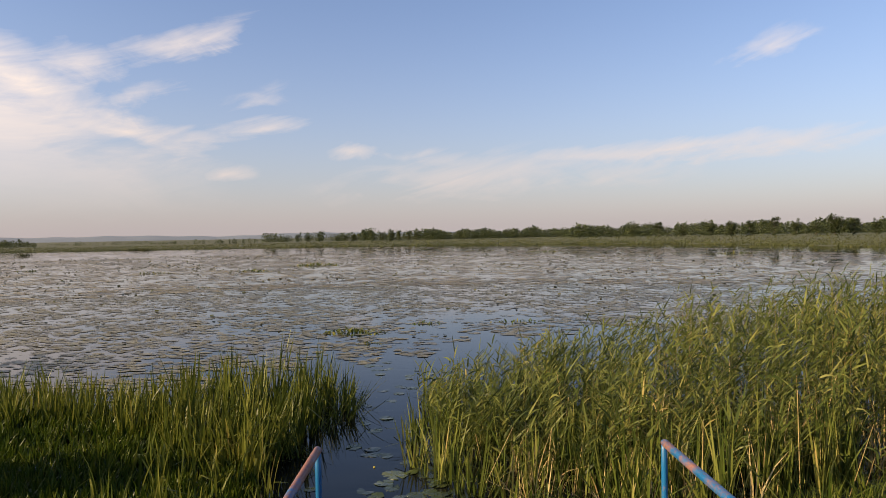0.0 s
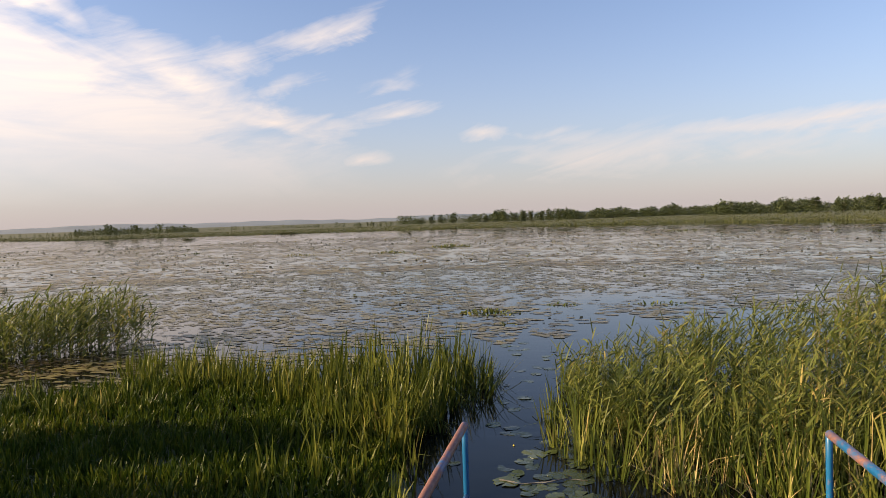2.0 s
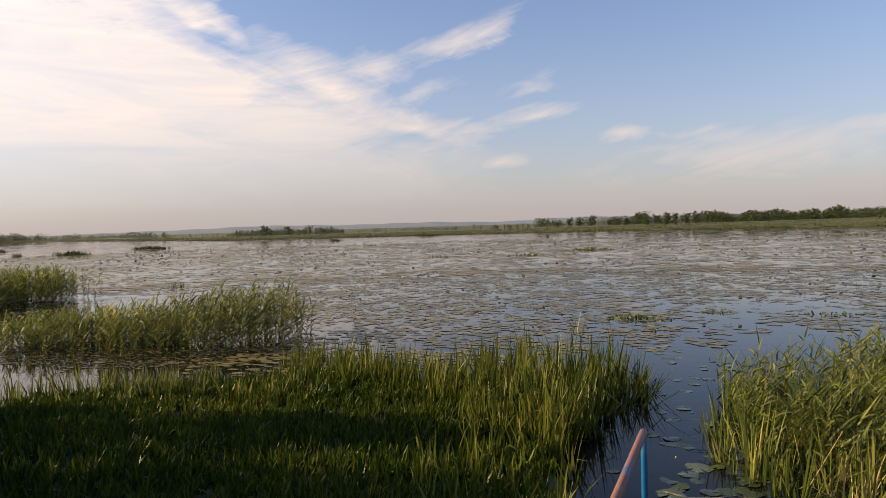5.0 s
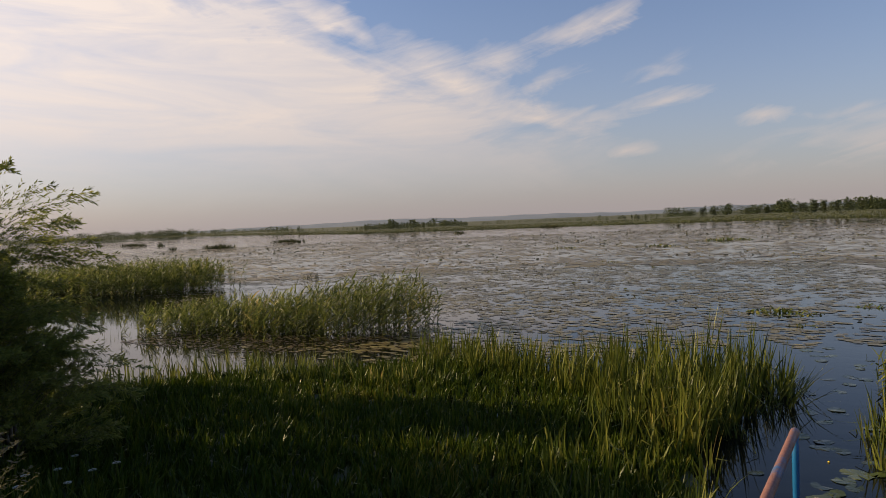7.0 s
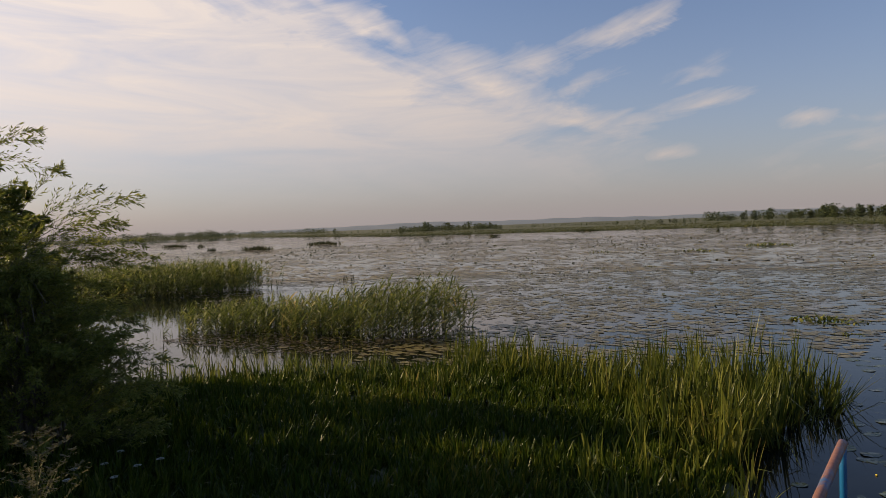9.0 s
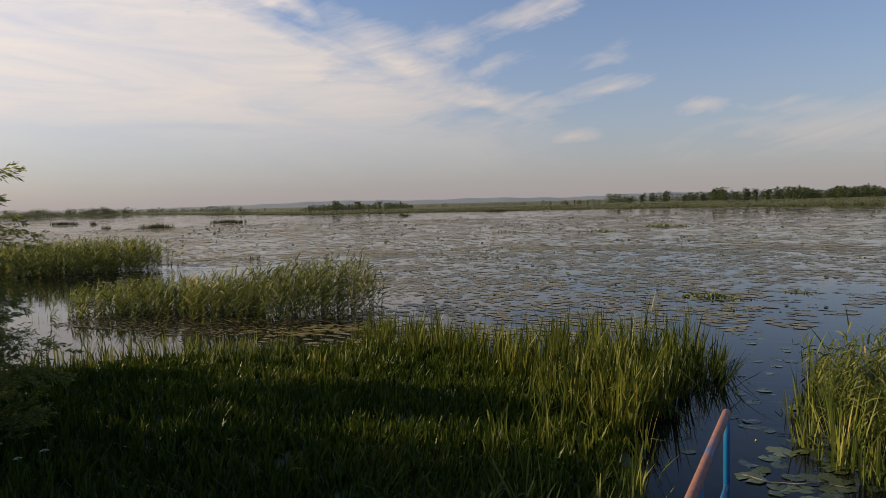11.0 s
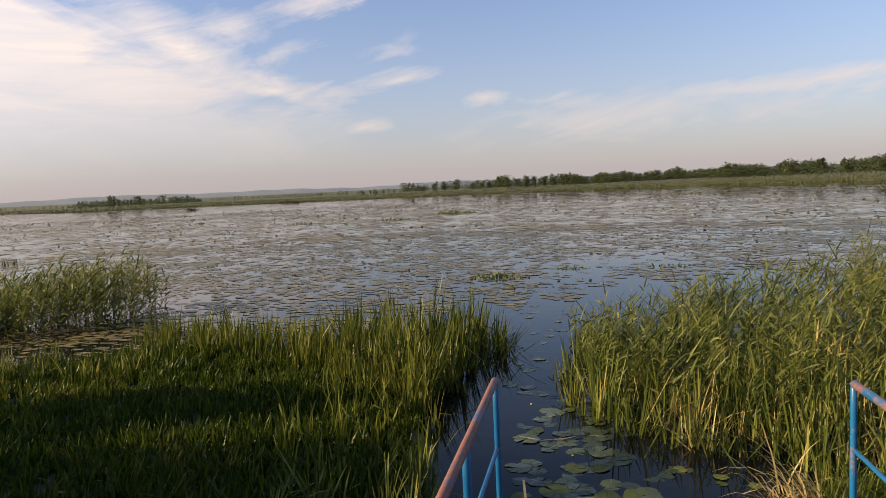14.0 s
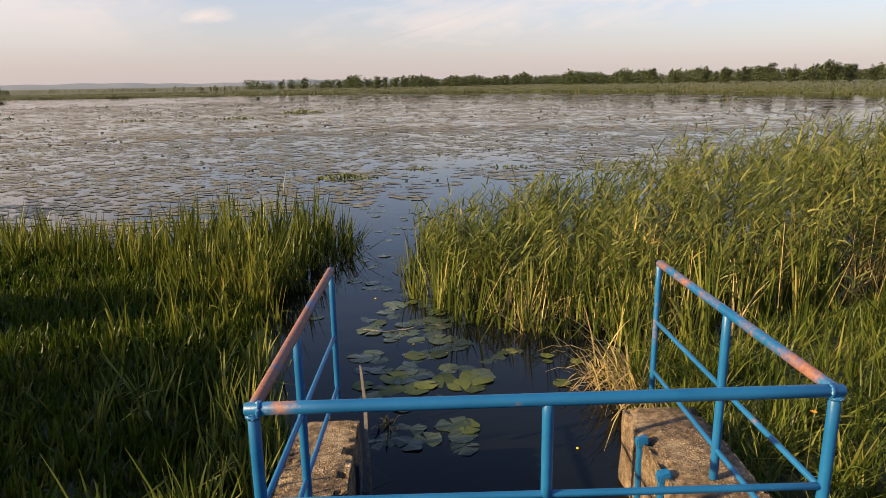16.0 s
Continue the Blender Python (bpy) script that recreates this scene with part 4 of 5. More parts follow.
def build_weed(x, y, h, seed, name, label):
    """A mugwort-like weed: one stem, side shoots, small leaves."""
    r = np.random.default_rng(seed)
    root = new(name)
    root.location = (x, y, float(ground_z(x, y)) - 0.02)
    tagged(root, label, "weed", "weeds on the bank")
    n = 18
    t = r.uniform(0.3, 1.0, n)
    b0, tp = np.zeros((1, 3)), np.array([[0.12 * h, 0.05 * h, h]])
    sb = b0 * (1 - t[:, None]) + tp * t[:, None]
    a = r.uniform(0, 2 * math.pi, n)
    L = (1.12 - t) * 0.5 * h + 0.06
    st = sb + np.stack([np.cos(a) * L * 0.9 + 0.15 * L, np.sin(a) * L * 0.9, L * 0.55], -1)
    pr = tubes(b0, tp, np.array([0.008]), np.array([0.003]), None, 3, 4)
    o = new("stem", raw_mesh("stem", pr[0], pr[1], M_STEM))
    o.parent = root
    shoots = tubes(sb, st, np.full(n, 0.003), np.full(n, 0.0015), None, 3, 4)
    for i in range(n):
        o = new("side_shoot", raw_mesh("side_shoot", shoots[0][16 * i:16 * i + 16], shoots[1][:12], M_STEM))
        o.parent = root
    per = 24
    j = np.repeat(np.arange(n), per)
    u = r.uniform(0, 1, n * per)[:, None]
    lb = sb[j] * (1 - u) + st[j] * u
    ll = r.uniform(0.015, 0.045, n * per)
    lv = strips(lb, r.uniform(0, 6.28, n * per), ll, ll * 0.6, ll * 0.3, r.uniform(0.007, 0.013, n * per), 2, 1.0, 0.5)
    o = new("foliage", raw_mesh("foliage", lv[0], lv[1], M_WEED))
    o.parent = root
    o["kind"] = "stuff"
    return root


for i, (x, y, h) in enumerate(((-4.15, -0.95, 0.95), (-4.75, -0.7, 0.9), (-4.6, -1.2, 0.95))):
    build_weed(x, y, h, 40 + i, "mugwort", "leafy mugwort weed with feathery side shoots")


def build_umbel(x, y, h, seed):
    r = np.random.default_rng(seed)
    root = new("wild_carrot")
    root.location = (x, y, float(ground_z(x, y)) - 0.02)
    tagged(root, "white wild carrot in flower among the grass", "flower", "white umbels on the bank")
    s = tubes(np.zeros((1, 3)), np.array([[0.03, 0.02, h]]), np.array([0.004]), np.array([0.003]), None, 3, 4)
    o = new("stem", raw_mesh("stem", s[0], s[1], M_STEM))
    o.parent = root
    n = 70
    rr, a = 0.028 * np.sqrt(r.random(n)), r.uniform(0, 6.28, n)
    b = np.stack([0.03 + rr * np.cos(a), 0.02 + rr * np.sin(a), h + 0.012 - rr * rr * 8], -1)
    fl = strips(b, a, np.full(n, 0.009), np.full(n, 0.003), np.full(n, 0.002), np.full(n, 0.01), 2, 1.0, 0.8)
    o = new("flower_head", raw_mesh("flower_head", fl[0], fl[1], M_UMBEL))
    o.parent = root


for i, (x, y, h) in enumerate(((-6.68, 0.9, 0.27), (-6.13, 0.95, 0.3), (-6.15, 0.75, 0.26), (-5.88, 0.4, 0.26), (-6.3, 0.3, 0.25), (-6.0, 0.1, 0.25), (-6.4, 0.6, 0.24))):
    build_umbel(x, y, h, 60 + i)


# ---- lily pads ----
def pad_mesh(seed, mat):
    r = np.random.default_rng(seed)
    n = 20
    a0 = r.uniform(0, 6.28)
    v = [(0, 0, 0.004)]
    for i in range(n + 1):
        a = a0 + 0.2 + (2 * math.pi - 0.4) * i / n
        rr = 1 + 0.07 * math.sin(2 * a + seed) + 0.05 * math.sin(5 * a + 3 * seed) + 0.035 * r.normal()
        v.append((rr * math.cos(a), 0.86 * rr * math.sin(a), 0.06 * math.sin(2 * a + seed) * r.random()))
    m = len(v)
    v += [(p[0], p[1], p[2] - 0.03) for p in v]
    f = [(0, i, i + 1) for i in range(1, n + 1)]
    f += [(m, m + i + 1, m + i) for i in range(1, n + 1)]
    rim = list(range(n + 2))
    for a, b in zip(rim, rim[1:] + rim[:1]):
        f += [(a, b, m + b), (a, m + b, m + a)]
    return raw_mesh("lily_pad", v, f, mat, False)


PADS = [pad_mesh(s, M_PAD) for s in range(6)]
DROWNED = [pad_mesh(s + 20, M_PADWET) for s in range(6)]


def lay_pads(rows, meshes, lift, tip, label):
    """Pads strewn round given points: x, y, how many, spread, least and largest radius."""
    kept = []
    for cx, cy, c, sx, sy, r0, r1 in rows:
        for _ in range(c):
            x, y, s = cx + rng.normal(0, sx), cy + rng.normal(0, sy), rng.uniform(r0, r1)
            if all((x - a) ** 2 + (y - b) ** 2 > (0.5 * (s + k)) ** 2 for a, b, k in kept) and not (y < 1.95 and abs(x) > 0.68):
                kept.append((x, y, s))
    for i, (x, y, s) in enumerate(kept):
        ob = new("lily_pad", meshes[i % 6])
        ob.matrix_world = Matrix.LocRotScale((x, y, lift + 0.0012 * (i % 7)), Euler((rng.normal(0, tip), rng.normal(0, tip), rng.uniform(0, 6.28))), (s, s, s))
        tagged(ob, label, "lily pad", "lily pads in the channel")


# rosettes that float clear, then dull pads half under water
lay_pads(((-0.18, 3.17, 9, 0.17, 0.07, 0.11, 0.16), (-0.72, 3.15, 8, 0.16, 0.07, 0.1, 0.15), (-0.17, 2.36, 3, 0.07, 0.06, 0.11, 0.14),
          (-0.42, 3.75, 4, 0.25, 0.08, 0.08, 0.12), (0.62, 3.72, 6, 0.25, 0.08, 0.05, 0.085), (0.75, 3.1, 1, 0.03, 0.03, 0.08, 0.09), (-0.75, 5.0, 2, 0.2, 0.2, 0.07, 0.09)),
         PADS, 0.004, 0.015, "round notched green lily pad floating on dark water")
lay_pads(((-0.6, 3.6, 26, 0.38, 0.25, 0.09, 0.15), (-0.5, 4.3, 22, 0.35, 0.3, 0.09, 0.16), (-0.35, 5.1, 18, 0.22, 0.35, 0.1, 0.17), (-0.95, 4.9, 9, 0.25, 0.4, 0.07, 0.12),
          (-0.62, 2.25, 6, 0.13, 0.08, 0.09, 0.14), (-0.2, 2.25, 3, 0.12, 0.08, 0.1, 0.13), (-0.6, 2.75, 4, 0.25, 0.15, 0.09, 0.14), (-1.1, 6.2, 7, 0.22, 0.4, 0.07, 0.13), (-1.15, 7.4, 5, 0.3, 0.5, 0.07, 0.13),
          (-0.9, 9.0, 9, 0.5, 0.6, 0.07, 0.13), (-0.8, 10.6, 22, 1.0, 0.7, 0.07, 0.14)),
         DROWNED, 0.0005, 0.02, "dull olive lily pad lying half under the water")


def pad_field(r0, r1, count, s0, s1, stretch_x, z):
    """Floating pads over the lake, thicker in drifts."""
    a = np.radians(rng.uniform(-72, 38, count))
    r = np.sqrt(rng.uniform(r0 * r0, r1 * r1, count))
    x, y = CX + r * np.sin(a), CY + r * np.cos(a)
    drift = np.sin(x * 0.33 + 1.8 * np.sin(y * 0.21)) * np.sin(y * 0.55 + 1.2 * np.sin(x * 0.27 + 1))
    lr = np.log(r)
    fine = 0.5 * np.sin(lr * 95 + 2.2 * np.sin(a * 37) + 0.9 * np.sin(a * 83)) * np.sin(a * 88 + 3.0 * np.sin(lr * 31))
    fine += 0.3 * np.sin(lr * 34 + 2.2 * np.sin(a * 15) + 0.8 * np.sin(a * 41)) * np.sin(a * 46 + 3.0 * np.sin(lr * 11))
    fine += 0.4 * np.sin(lr * 170 + 2.0 * np.sin(a * 61)) * np.sin(a * 150 + 2.5 * np.sin(lr * 47))
    fine = np.tanh(3.4 * fine)
    edge = np.interp(x, [-30, -12, -8, -3, 1, 3.5, 8, 20], [17, 7.6, 7.6, 11.5, 15.0, 16.5, 14.5, 14]) + 0.7 * np.sin(x * 1.7) + 0.6 * np.sin(x * 4.1 + y)
    clear = 1.1 * np.exp(-(((x - 0.9) / 2.3) ** 2 + ((y - 19.6) / 1.8) ** 2)) + 0.7 * np.exp(-(((x + 0.6) / 1.1) ** 2 + ((y - 16.0) / 2.2) ** 2)) + 0.5 * np.exp(-(((x + 7.5) / 2.4) ** 2 + ((y - 11.3) / 0.5) ** 2))
    bay = smooth(-9.4, -11.0, x) * smooth(15.0, 10.5, y + 0.25 * x + 1.5 * np.sin(x * 0.35))
    shore_gap = np.interp(np.degrees(a), [-70, -5, 3, 12, 38], [25, 18, 32, 34, 30])
    keep = (rng.random(count) < 0.52 + 0.12 * drift + 0.5 * fine - clear - 0.6 * bay) & (y > edge) & (r < shore_r(np.degrees(a)) - shore_gap)
    x, y = x[keep], y[keep]
    n = len(x)
    k = 4
    th = np.arange(k) * 2 * math.pi / k
    s = rng.uniform(s0, s1, n) * (1 - 0.4 * bay[keep])
    rot = rng.uniform(0, 6.28, n)
    px = s[:, None] * np.cos(th + rot[:, None]) * stretch_x * rng.uniform(0.7, 1.25, (n, k))
    py = s[:, None] * np.sin(th + rot[:, None]) * rng.uniform(0.8, 1.15, (n, k))
    tilt = rng.normal(0, 0.022, (n, 2))
    pz = z + rng.uniform(0, 0.006, n)[:, None] + np.abs(px * tilt[:, :1] + py * tilt[:, 1:])
    rim = np.stack([x[:, None] + px, y[:, None] + py, pz], -1)
    return rim.reshape(-1, 3), np.arange(4 * n).reshape(-1, 4)


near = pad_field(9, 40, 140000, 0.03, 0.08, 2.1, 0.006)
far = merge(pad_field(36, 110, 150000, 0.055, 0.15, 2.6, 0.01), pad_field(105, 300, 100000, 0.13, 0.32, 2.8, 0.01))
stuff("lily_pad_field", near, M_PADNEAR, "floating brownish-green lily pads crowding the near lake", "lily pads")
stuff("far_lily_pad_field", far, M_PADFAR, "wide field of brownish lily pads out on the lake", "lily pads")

def weed_mat(poly, density, s0, s1):
    """Flat scraps of floating weed."""
    p = scatter(poly, density, 0.5, 0.9)
    n = len(p)
    th = np.arange(4) * math.pi / 2 + rng.uniform(0, 6.28, n)[:, None]
    s = rng.uniform(s0, s1, n)[:, None]
    return np.stack([p[:, :1] + 1.6 * s * np.cos(th) * rng.uniform(0.5, 1.2, (n, 4)), p[:, 1:2] + s * np.sin(th),
                     0.004 + 0.012 * rng.random((n, 4)) * s / s1], -1).reshape(-1, 3), np.arange(4 * n).reshape(-1, 4)


stuff("floating_weed", weed_mat([(-16.5, 7.4), (-12.5, 7.6), (-9.4, 8.7), (-8.6, 10.0), (-10, 11), (-11.8, 9.9), (-16.5, 9.4)], 130, 0.015, 0.05), M_MUDWEED,
      "brown floating weed in the shallow pool", "water weed")

n = 17000
a, r = np.radians(rng.uniform(-72, 38, n)), np.sqrt(rng.uniform(13 ** 2, 130 ** 2, n)) ** 0.98
x, y = CX + r * np.sin(a), CY + r * np.cos(a)
k = (r < shore_r(np.degrees(a)) - 22) & (y > np.interp(x, [-30, -8, -3, 3.5, 20], [26, 14, 13, 18, 14])) & (np.sin(x * 0.3) * np.sin(y * 0.23 + 2) + 0.4 * rng.normal(size=n) > -0.1)
p = np.stack([x, y, 0 * x + 0.005], -1)[k]
n = len(p)
L = rng.uniform(0.07, 0.2, n) * np.interp(np.hypot(p[:, 0], p[:, 1]), [15, 40, 90], [0.45, 0.75, 1.05])
stuff("raised_lily_leaves", strips(p, rng.uniform(0, 6.28, n), L * 0.7, L * rng.uniform(0.3, 0.9, n), L * 0.4, L * 0.9, 3, 1.0, 0.9), M_RAISED,
      "dark lily leaves curling up from the water", "lily leaves")


def build_clump(x, y, w, h, count):
    a, d = rng.uniform(0, 6.28, count), np.sqrt(rng.random(count))
    b = np.stack([1.35 * w * d * np.cos(a), 0.9 * w * d * np.sin(a), 0 * a], -1)
    hh = h * rng.uniform(0.1, 1.0, count) * (1.15 - d)
    pr = strips(b, rng.uniform(0, 6.28, count), hh * rng.uniform(0.3, 1.3, count), hh, hh * rng.uniform(0.2, 0.9, count), np.minimum(h * rng.uniform(0.1, 0.24, count), 0.045 if y < 30 else 0.1), 3, 1.1, 0.7)
    ob = new("water_plant", raw_mesh("water_plant", pr[0], pr[1], M_SHOOT))
    ob.location = (x, y, 0.0)
    tagged(ob, "clump of upright yellow-green water leaves", "water plant", "leafy clumps in the lake", "stuff")


for x, y, w, h, c in ((-2.55, 16.6, 0.75, 0.3, 170), (-0.5, 18.2, 0.35, 0.25, 50), (2.3, 18.2, 0.6, 0.22, 70), (-11.4, 62, 1.9, 0.6, 150), (-14.8, 53, 1.4, 0.5, 90),
                      (-15.1, 33.5, 0.9, 0.16, 60), (-13.3, 35, 0.8, 0.2, 50), (-22.5, 52, 1.2, 0.5, 50), 
                      (-1.9, 14.6, 0.25, 0.2, 30), (-37.5, 60.5, 0.9, 0.4, 40), (16, 95, 2.2, 0.8, 90), (34, 74, 2.2, 0.8, 80)):
    build_clump(x, y, w, h, c)

# far reed islands
for x, y, w, d in ((-149.5, 95.5, 5.5, 2), (-133, 91, 1.4, 0.8), (-95.3, 66.5, 1.1, 0.8), (-87, 69, 4.2, 1.3), (-97, 94, 5.2, 1.4), (-29.8, 125, 0.5, 0.3), (-78.7, 129, 1.9, 0.8), (-75, 173, 4, 1.2)):
    count = int(70 * w + 25)
    ang, q = rng.uniform(0, 6.28, count), np.sqrt(rng.random(count)) * (0.7 + 0.3 * np.sin(rng.uniform(0, 6.28, count)))
    pp = np.stack([x + w * q * np.cos(ang), y + d * q * np.sin(ang), np.full(count, -0.02)], -1)
    tall = 0.75 if w > 1 else 0.62
    stuff("reed_islet", blade_bed(pp, 0.3 * tall, 1.25 * tall, 0.03 * max(w, 0.6) ** 0.5, 0.05 * max(w, 0.6) ** 0.5, 0.35), M_ISLET, "small far islet of reeds in open water", "reeds")


ang, q = rng.uniform(0, 6.28, 24), np.sqrt(rng.random(24))
stuff("reed_tuft", blade_bed(np.stack([-25.2 + 0.5 * q * np.cos(ang), 23.7 + 0.4 * q * np.sin(ang), 0 * q - 0.02], -1), 0.15, 0.5, 0.02, 0.034, 0.5), M_ISLET,
      "thin dark tuft of reeds behind the reed patch", "reeds")


def build_bud(x, y):
    """A yellow lily bud just over the water."""
    bm = bmesh.new()
    bmesh.ops.create_uvsphere(bm, u_segments=10, v_segments=7, radius=0.011)
    for v in bm.verts:
        v.co.z = v.co.z * 0.8 + 0.008
        v.co.x *= 1 + 0.12 * math.sin(5 * math.atan2(v.co.y, v.co.x))
    me = bpy.data.meshes.new("lily_bud")
    bm.to_mesh(me)
    bm.free()
    me.materials.append(M_FLOWER)
    ob = new("lily_bud", me)
    ob.location = (x, y, 0.0)
    tagged(ob, "small yellow lily bud floating on the water", "flower bud", "yellow buds in the channel")


for x, y in ((-1.02, 5.6), (0.62, 2.05), (-0.55, 4.1)):
    build_bud(x, y)


def build_grass_flower():
    """One orange flower in the grass by the railing."""
    root = new("orange_flower")
    x, y = 1.6, 0.97
    root.location = (x, y, float(ground_z(x, y)) - 0.02)
    tagged(root, "single orange flower in the grass beside the railing", "flower")
    h = 0.82 - float(ground_z(x, y))
    s = tubes(np.zeros((1, 3)), np.array([[0.01, 0.02, h]]), np.array([0.003]), np.array([0.002]), None, 3, 4)
    o = new("stem", raw_mesh("stem", s[0], s[1], M_STEM))
    o.parent = root
    a = np.arange(9) * 2 * math.pi / 9
    for k in range(9):
        pt = flat_leaves(np.array([[0.01, 0.02, h]]), a[k:k + 1], np.array([0.022]), np.array([0.006]), np.array([0.013]))
        o = new("petal", raw_mesh("petal", pt[0], pt[1], M_PETAL))
        o.parent = root


build_grass_flower()


def build_dead_leaves():
    r = np.random.default_rng(91)
    n = 26
    b = np.stack([r.normal(-0.74, 0.04, n), r.normal(2.46, 0.05, n), np.full(n, -0.01)], -1)
    L = r.uniform(0.1, 0.24, n)
    pr = strips(b, r.uniform(0, 6.28, n), L * r.uniform(0.4, 1.1, n), L * 0.8, L * r.uniform(0.5, 1.0, n), r.uniform(0.008, 0.018, n), 3, 1.2, 0.3)
    tagged(new("dead_leaf_clump", raw_mesh("dead_leaf_clump", pr[0], pr[1], M_DRY)), "brownish clump of dead leaves standing in the channel", "dead leaves", kind="stuff")


build_dead_leaves()


def build_branch():
    pts = [(-1.08, 4.55), (-0.9, 4.45), (-0.65, 4.5), (-0.42, 4.62), (-0.2, 4.6)]
    prs = []
    for i in range(4):
        prs.append(tubes(np.array([[*pts[i], 0.012]]), np.array([[*pts[i + 1], 0.012 if i % 2 else 0.02]]), np.array([0.012 - 0.002 * i]), np.array([0.01 - 0.002 * i]), None, 2, 6))
    v, f = merge(*prs)
    v[:, 2] += 0.006 * np.sin(v[:, 1] * 300)
    tagged(new("floating_branch", raw_mesh("floating_branch", v, f, M_WOOD)), "thin bare branch floating among the lily pads", "branch")


build_branch()

# ---- far shore ----
def polar(a_deg, r):
    a = np.radians(a_deg)
    return CX + r * np.sin(a), CY + r * np.cos(a)


n = 52000
a = rng.uniform(-75, 42, n)
off = np.abs(rng.normal(0, 1, n)) ** 1.3 * np.interp(a, [-60, 0, 12, 40], [26, 24, 18, 16])
r = shore_r(a) + off - 1.0 + 3.0 * np.sin(a * 1.7) * np.sin(a * 0.43 + 1)
x, y = polar(a, r)
p = np.stack([x, y, np.maximum(ground_z(x, y), 0) - 0.05], -1)
grow = np.interp(r, [100, 220, 600], [0.6, 0.75, 1.0])
v, f = blade_bed(p, 0.25, 0.6, 0.12, 0.26, 1.6, 2)
vv = v.reshape(-1, 6, 3)
vv[:] = p[:, None] + (vv - p[:, None]) * grow[:, None, None]
stuff("shore_reeds", (v, f), M_FARREED, "belt of reeds and tall grass along the far shore", "reeds")


def tree_meshes(seed, h, spread, lumps):
    """A broadleaf tree: tapered trunk with limbs, crown of leaf clumps with gaps."""
    r = np.random.default_rng(seed)
    m = 9
    t = r.uniform(0.25, 0.8, m)
    b0 = np.stack([0 * t, 0 * t, h * t * 0.8], -1)
    a = r.uniform(0, 6.28, m)
    L = spread * r.uniform(0.5, 1.0, m) * (1.15 - t * 0.6)
    tp = b0 + np.stack([np.cos(a) * L, np.sin(a) * L, L * r.uniform(0.3, 0.9, m)], -1)
    wood = merge(tubes(np.zeros((1, 3)), np.array([[0.1, 0, h * 0.92]]), np.array([h * 0.022]), np.array([h * 0.005]), None, 4, 6),
                 tubes(b0, tp, np.full(m, h * 0.009), np.full(m, h * 0.003), None, 3, 4))
    c = np.concatenate([tp, np.stack([r.normal(0, spread * 0.38, lumps), r.normal(0, spread * 0.38, lumps), h * r.uniform(0.03, 0.95, lumps)], -1)])
    per = 70
    j = np.repeat(np.arange(len(c)), per)
    d = r.normal(0, 1, (len(j), 3))
    d /= np.linalg.norm(d, axis=1)[:, None]
    rad = spread * r.uniform(0.25, 0.46, len(c))
    q = c[j] + d * rad[j][:, None] * r.uniform(0.4, 1.0, len(j))[:, None] * (1, 1, 0.8)
    ll = r.uniform(0.3, 0.55, len(j)) * h / 8
    lv = flat_leaves(q, r.uniform(0, 6.28, len(j)), ll, ll * r.uniform(-0.8, 0.9, len(j)), ll * 0.8)
    return raw_mesh("trunk", wood[0], wood[1], M_BARK), raw_mesh("crown", lv[0], lv[1], M_FARLEAF)


KINDS = []
for i, (h, s, l) in enumerate(((7.5, 2.4, 30), (6.5, 2.0, 24), (8.5, 3.0, 38), (6.0, 1.2, 20), (5.0, 2.2, 24))):
    KINDS.append((h, tree_meshes(100 + i, h, s, l)))


def plant_tree(kind, x, y, height):
    h, (tm, cm) = KINDS[kind]
    root = new("tree")
    s = height / h * (0.73 if height > 8 else 0.64)
    z = float(ground_z(x, y)) - 0.1
    root.matrix_world = Matrix.LocRotScale((x, y, z), Euler((0, 0, (x * 7.3 + y) % 6.28)), (s, s, s))
    tagged(root, "far green tree rising above the shore", "tree", "trees on the far shore")
    for nm, me in (("trunk", tm), ("crown", cm)):
        o = new(nm, me)
        o.parent = root


# single trees and groups that stand out: bearing, range, height, kind
SHORE_TREES = [(31.0, 165, 8.2, 2), (32.2, 170, 6.0, 0), (27.0, 175, 7.2, 0), (24.0, 180, 6.8, 2), (25.3, 185, 6.3, 0), (22.5, 185, 6.2, 1), (18.6, 190, 6.6, 0),
               (16.6, 195, 6.0, 1), (20.4, 190, 5.6, 4), (28.5, 172, 6.2, 1), (29.8, 172, 5.4, 4), (33.6, 170, 5.6, 1), (34.8, 168, 6.0, 0), (36.5, 165, 6.4, 2)]
SPIT_TREES = [(-3.4, 262, 7.0, 1), (-2.8, 265, 7.4, 3), (-4.2, 260, 6.4, 4), (-4.9, 262, 5.8, 4), (-2.0, 262, 6.8, 3), (-1.3, 262, 6.2, 1), (-0.4, 262, 6.6, 3),
              (-7.3, 280, 6.0, 4), (-6.6, 280, 6.2, 2), (-8.0, 285, 5.2, 4), (-10.4, 300, 6.0, 4), (-11.2, 300, 5.8, 0), (-12.2, 300, 4.6, 4), (-16.6, 290, 3.6, 3),
              (-16.1, 290, 3.3, 3), (-17.2, 292, 3.0, 1), (-9.4, 290, 4.4, 4)]
for a, r, h, k in SHORE_TREES + SPIT_TREES:
    x, y = polar(a, r)
    plant_tree(k, float(x), float(y), h * (0.88 if a < 5 else 0.96))


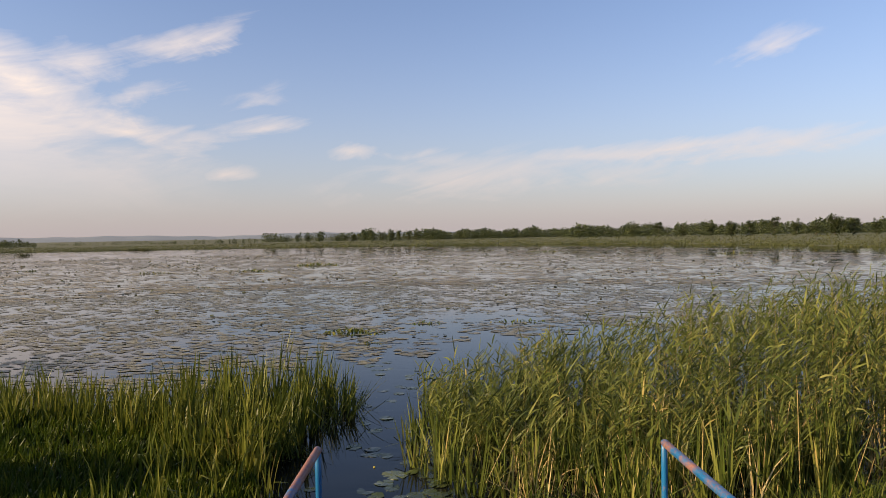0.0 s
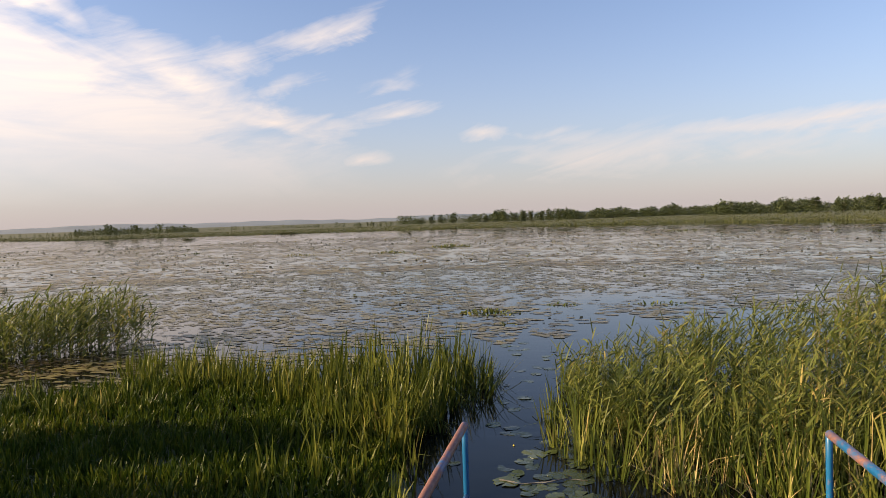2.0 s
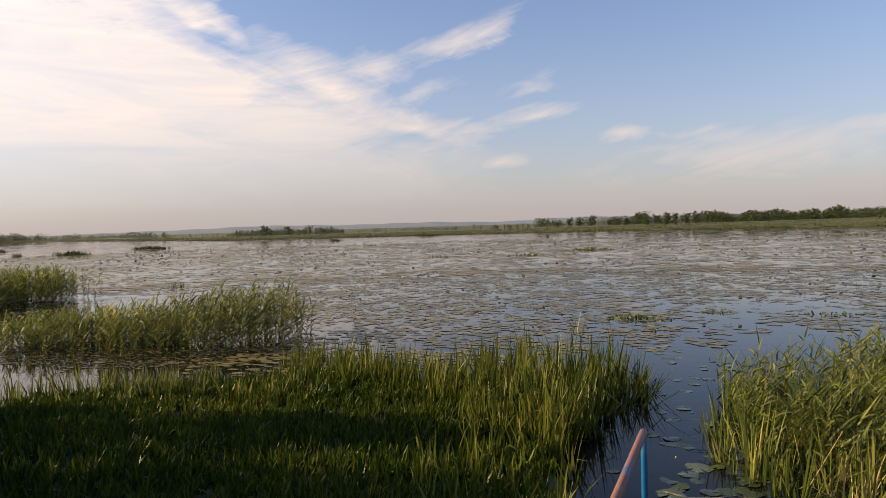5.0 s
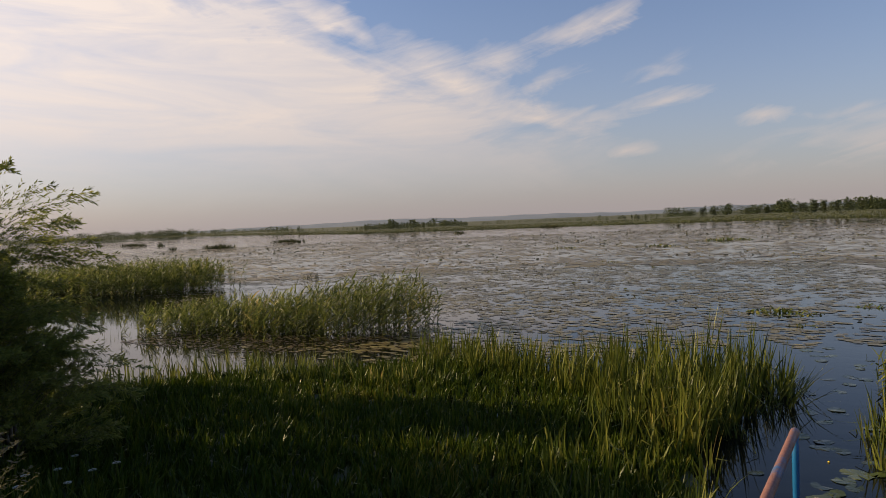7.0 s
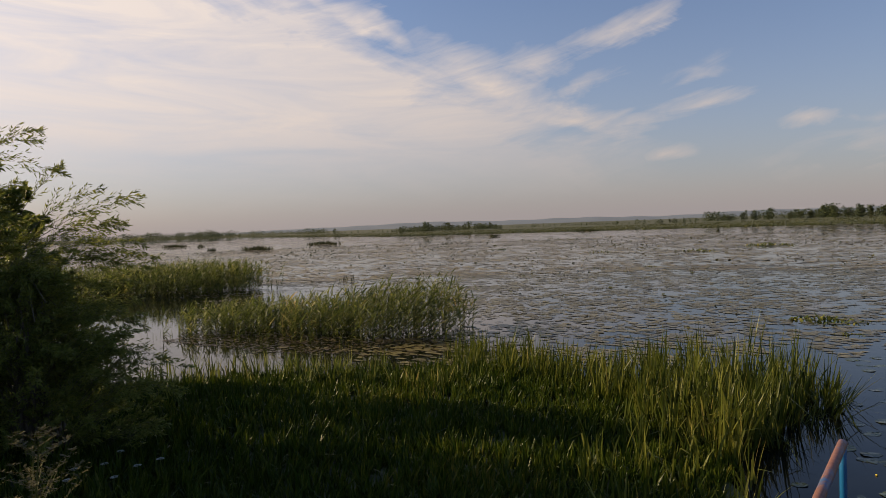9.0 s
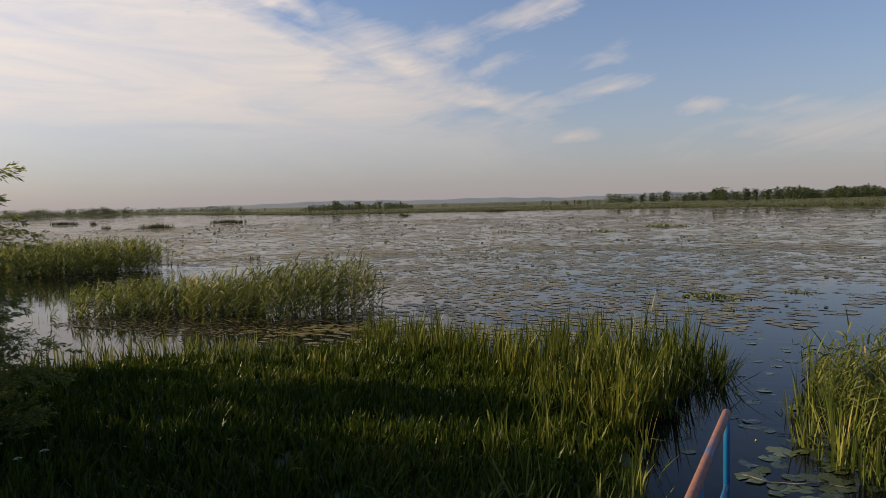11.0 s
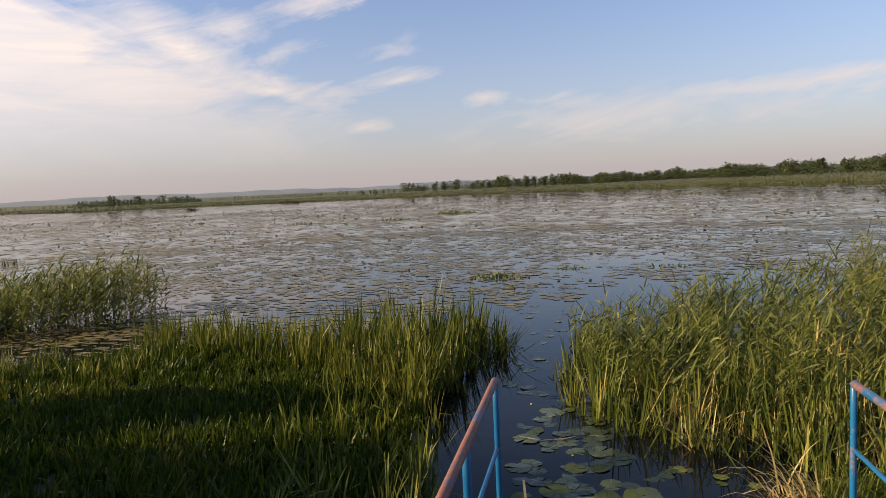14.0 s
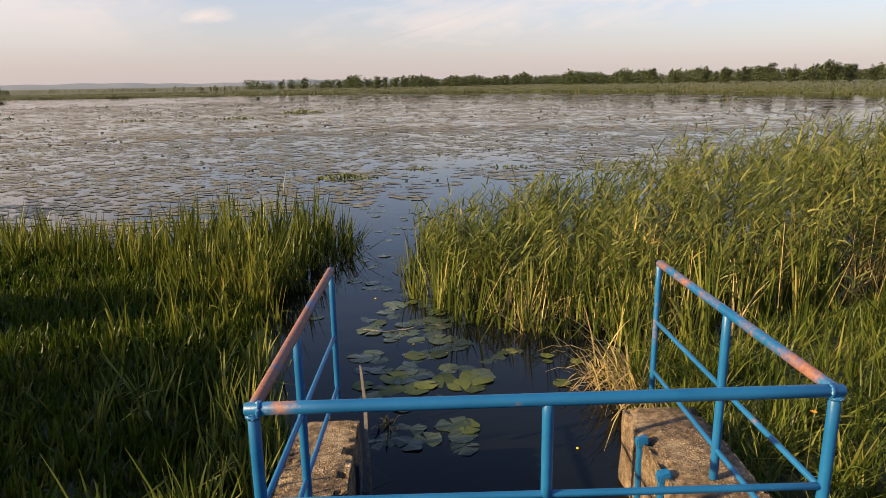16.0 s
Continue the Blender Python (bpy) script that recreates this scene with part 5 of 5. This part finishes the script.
def woods(rows):
    """Joined far trees: bearing range, range, count, height."""
    out = []
    for a0, a1, r0, r1, count, h0, h1, slim in rows:
        a, r = rng.uniform(a0, a1, count), rng.uniform(r0, r1, count)
        x, y = polar(a, r)
        h = rng.uniform(h0, h1, count) * (0.88 + 0.2 * np.sin(a * 2.3 + 1.0) * np.sin(a * 0.9))
        if a1 < -12 and r0 < 600:
            h = h * (0.3 + 0.75 * np.sin(math.pi * (a - a0) / (a1 - a0)) ** 0.35 * (0.75 + 0.25 * np.sin(a * 5.1) * np.sin(a * 1.7 + 1)))
        per = 62
        j = np.repeat(np.arange(count), per)
        t = rng.uniform(0.0, 1.0, len(j))
        w = h[j] * slim * np.sqrt(np.clip(1.15 - t, 0, 1)) * np.where(t < 0.1, 0.85, 1.0)
        b = np.stack([x[j] + rng.normal(0, 0.6, len(j)) * w, y[j] + rng.normal(0, 0.6, len(j)) * w, ground_z(x, y)[j] + h[j] * t], -1)
        ll = h[j] * rng.uniform(0.105, 0.17, len(j))
        out.append(flat_leaves(b, rng.uniform(0, 6.28, len(j)), ll, ll * rng.uniform(-0.9, 1.1, len(j)), ll * 0.9))
    return merge(*out)


stuff("far_woods", woods(((0, 12, 270, 330, 620, 2.8, 4.4, 0.24), (11, 40, 215, 300, 1200, 2.9, 4.5, 0.26), (-6, 1, 268, 330, 130, 3.2, 5.2, 0.28), (-14, -5, 300, 360, 150, 3.0, 4.8, 0.3),
                          (-39.5, -30, 310, 380, 330, 2.4, 4.8, 0.19), (-48, -39, 340, 420, 80, 1.2, 2.6, 0.3), (-30, -20, 320, 420, 120, 1.0, 2.4, 0.4), (-60, -45, 620, 720, 330, 2.5, 5.0, 0.7),
                          (-82, -52, 660, 760, 520, 4.0, 7.0, 0.6), (-22, -12, 300, 380, 80, 0.9, 2.2, 0.4), (-18, -14.5, 286, 296, 16, 1.4, 3.0, 0.2), (-46.4, -43.2, 500, 520, 18, 2.8, 5.0, 0.35))), M_FARLEAF,
      "dense far woodland along the horizon", "woodland")


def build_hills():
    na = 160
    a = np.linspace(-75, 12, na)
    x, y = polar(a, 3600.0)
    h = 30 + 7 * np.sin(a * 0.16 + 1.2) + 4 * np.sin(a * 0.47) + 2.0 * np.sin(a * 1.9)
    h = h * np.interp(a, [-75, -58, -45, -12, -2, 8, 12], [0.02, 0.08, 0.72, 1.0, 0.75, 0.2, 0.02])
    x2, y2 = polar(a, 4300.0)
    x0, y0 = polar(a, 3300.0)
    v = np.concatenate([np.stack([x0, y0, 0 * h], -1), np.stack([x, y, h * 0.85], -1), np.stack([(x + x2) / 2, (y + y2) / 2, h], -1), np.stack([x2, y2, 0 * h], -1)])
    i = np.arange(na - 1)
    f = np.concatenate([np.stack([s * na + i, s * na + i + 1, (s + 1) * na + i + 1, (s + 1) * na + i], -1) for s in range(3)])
    # the ridge carries its haze in the surface colour, no volume
    tagged(new("backdrop", raw_mesh("backdrop", v, f, M_HILL_HAZE)), "low hills on the horizon, distance haze painted in as blue-grey", "hills", kind="structure")


build_hills()
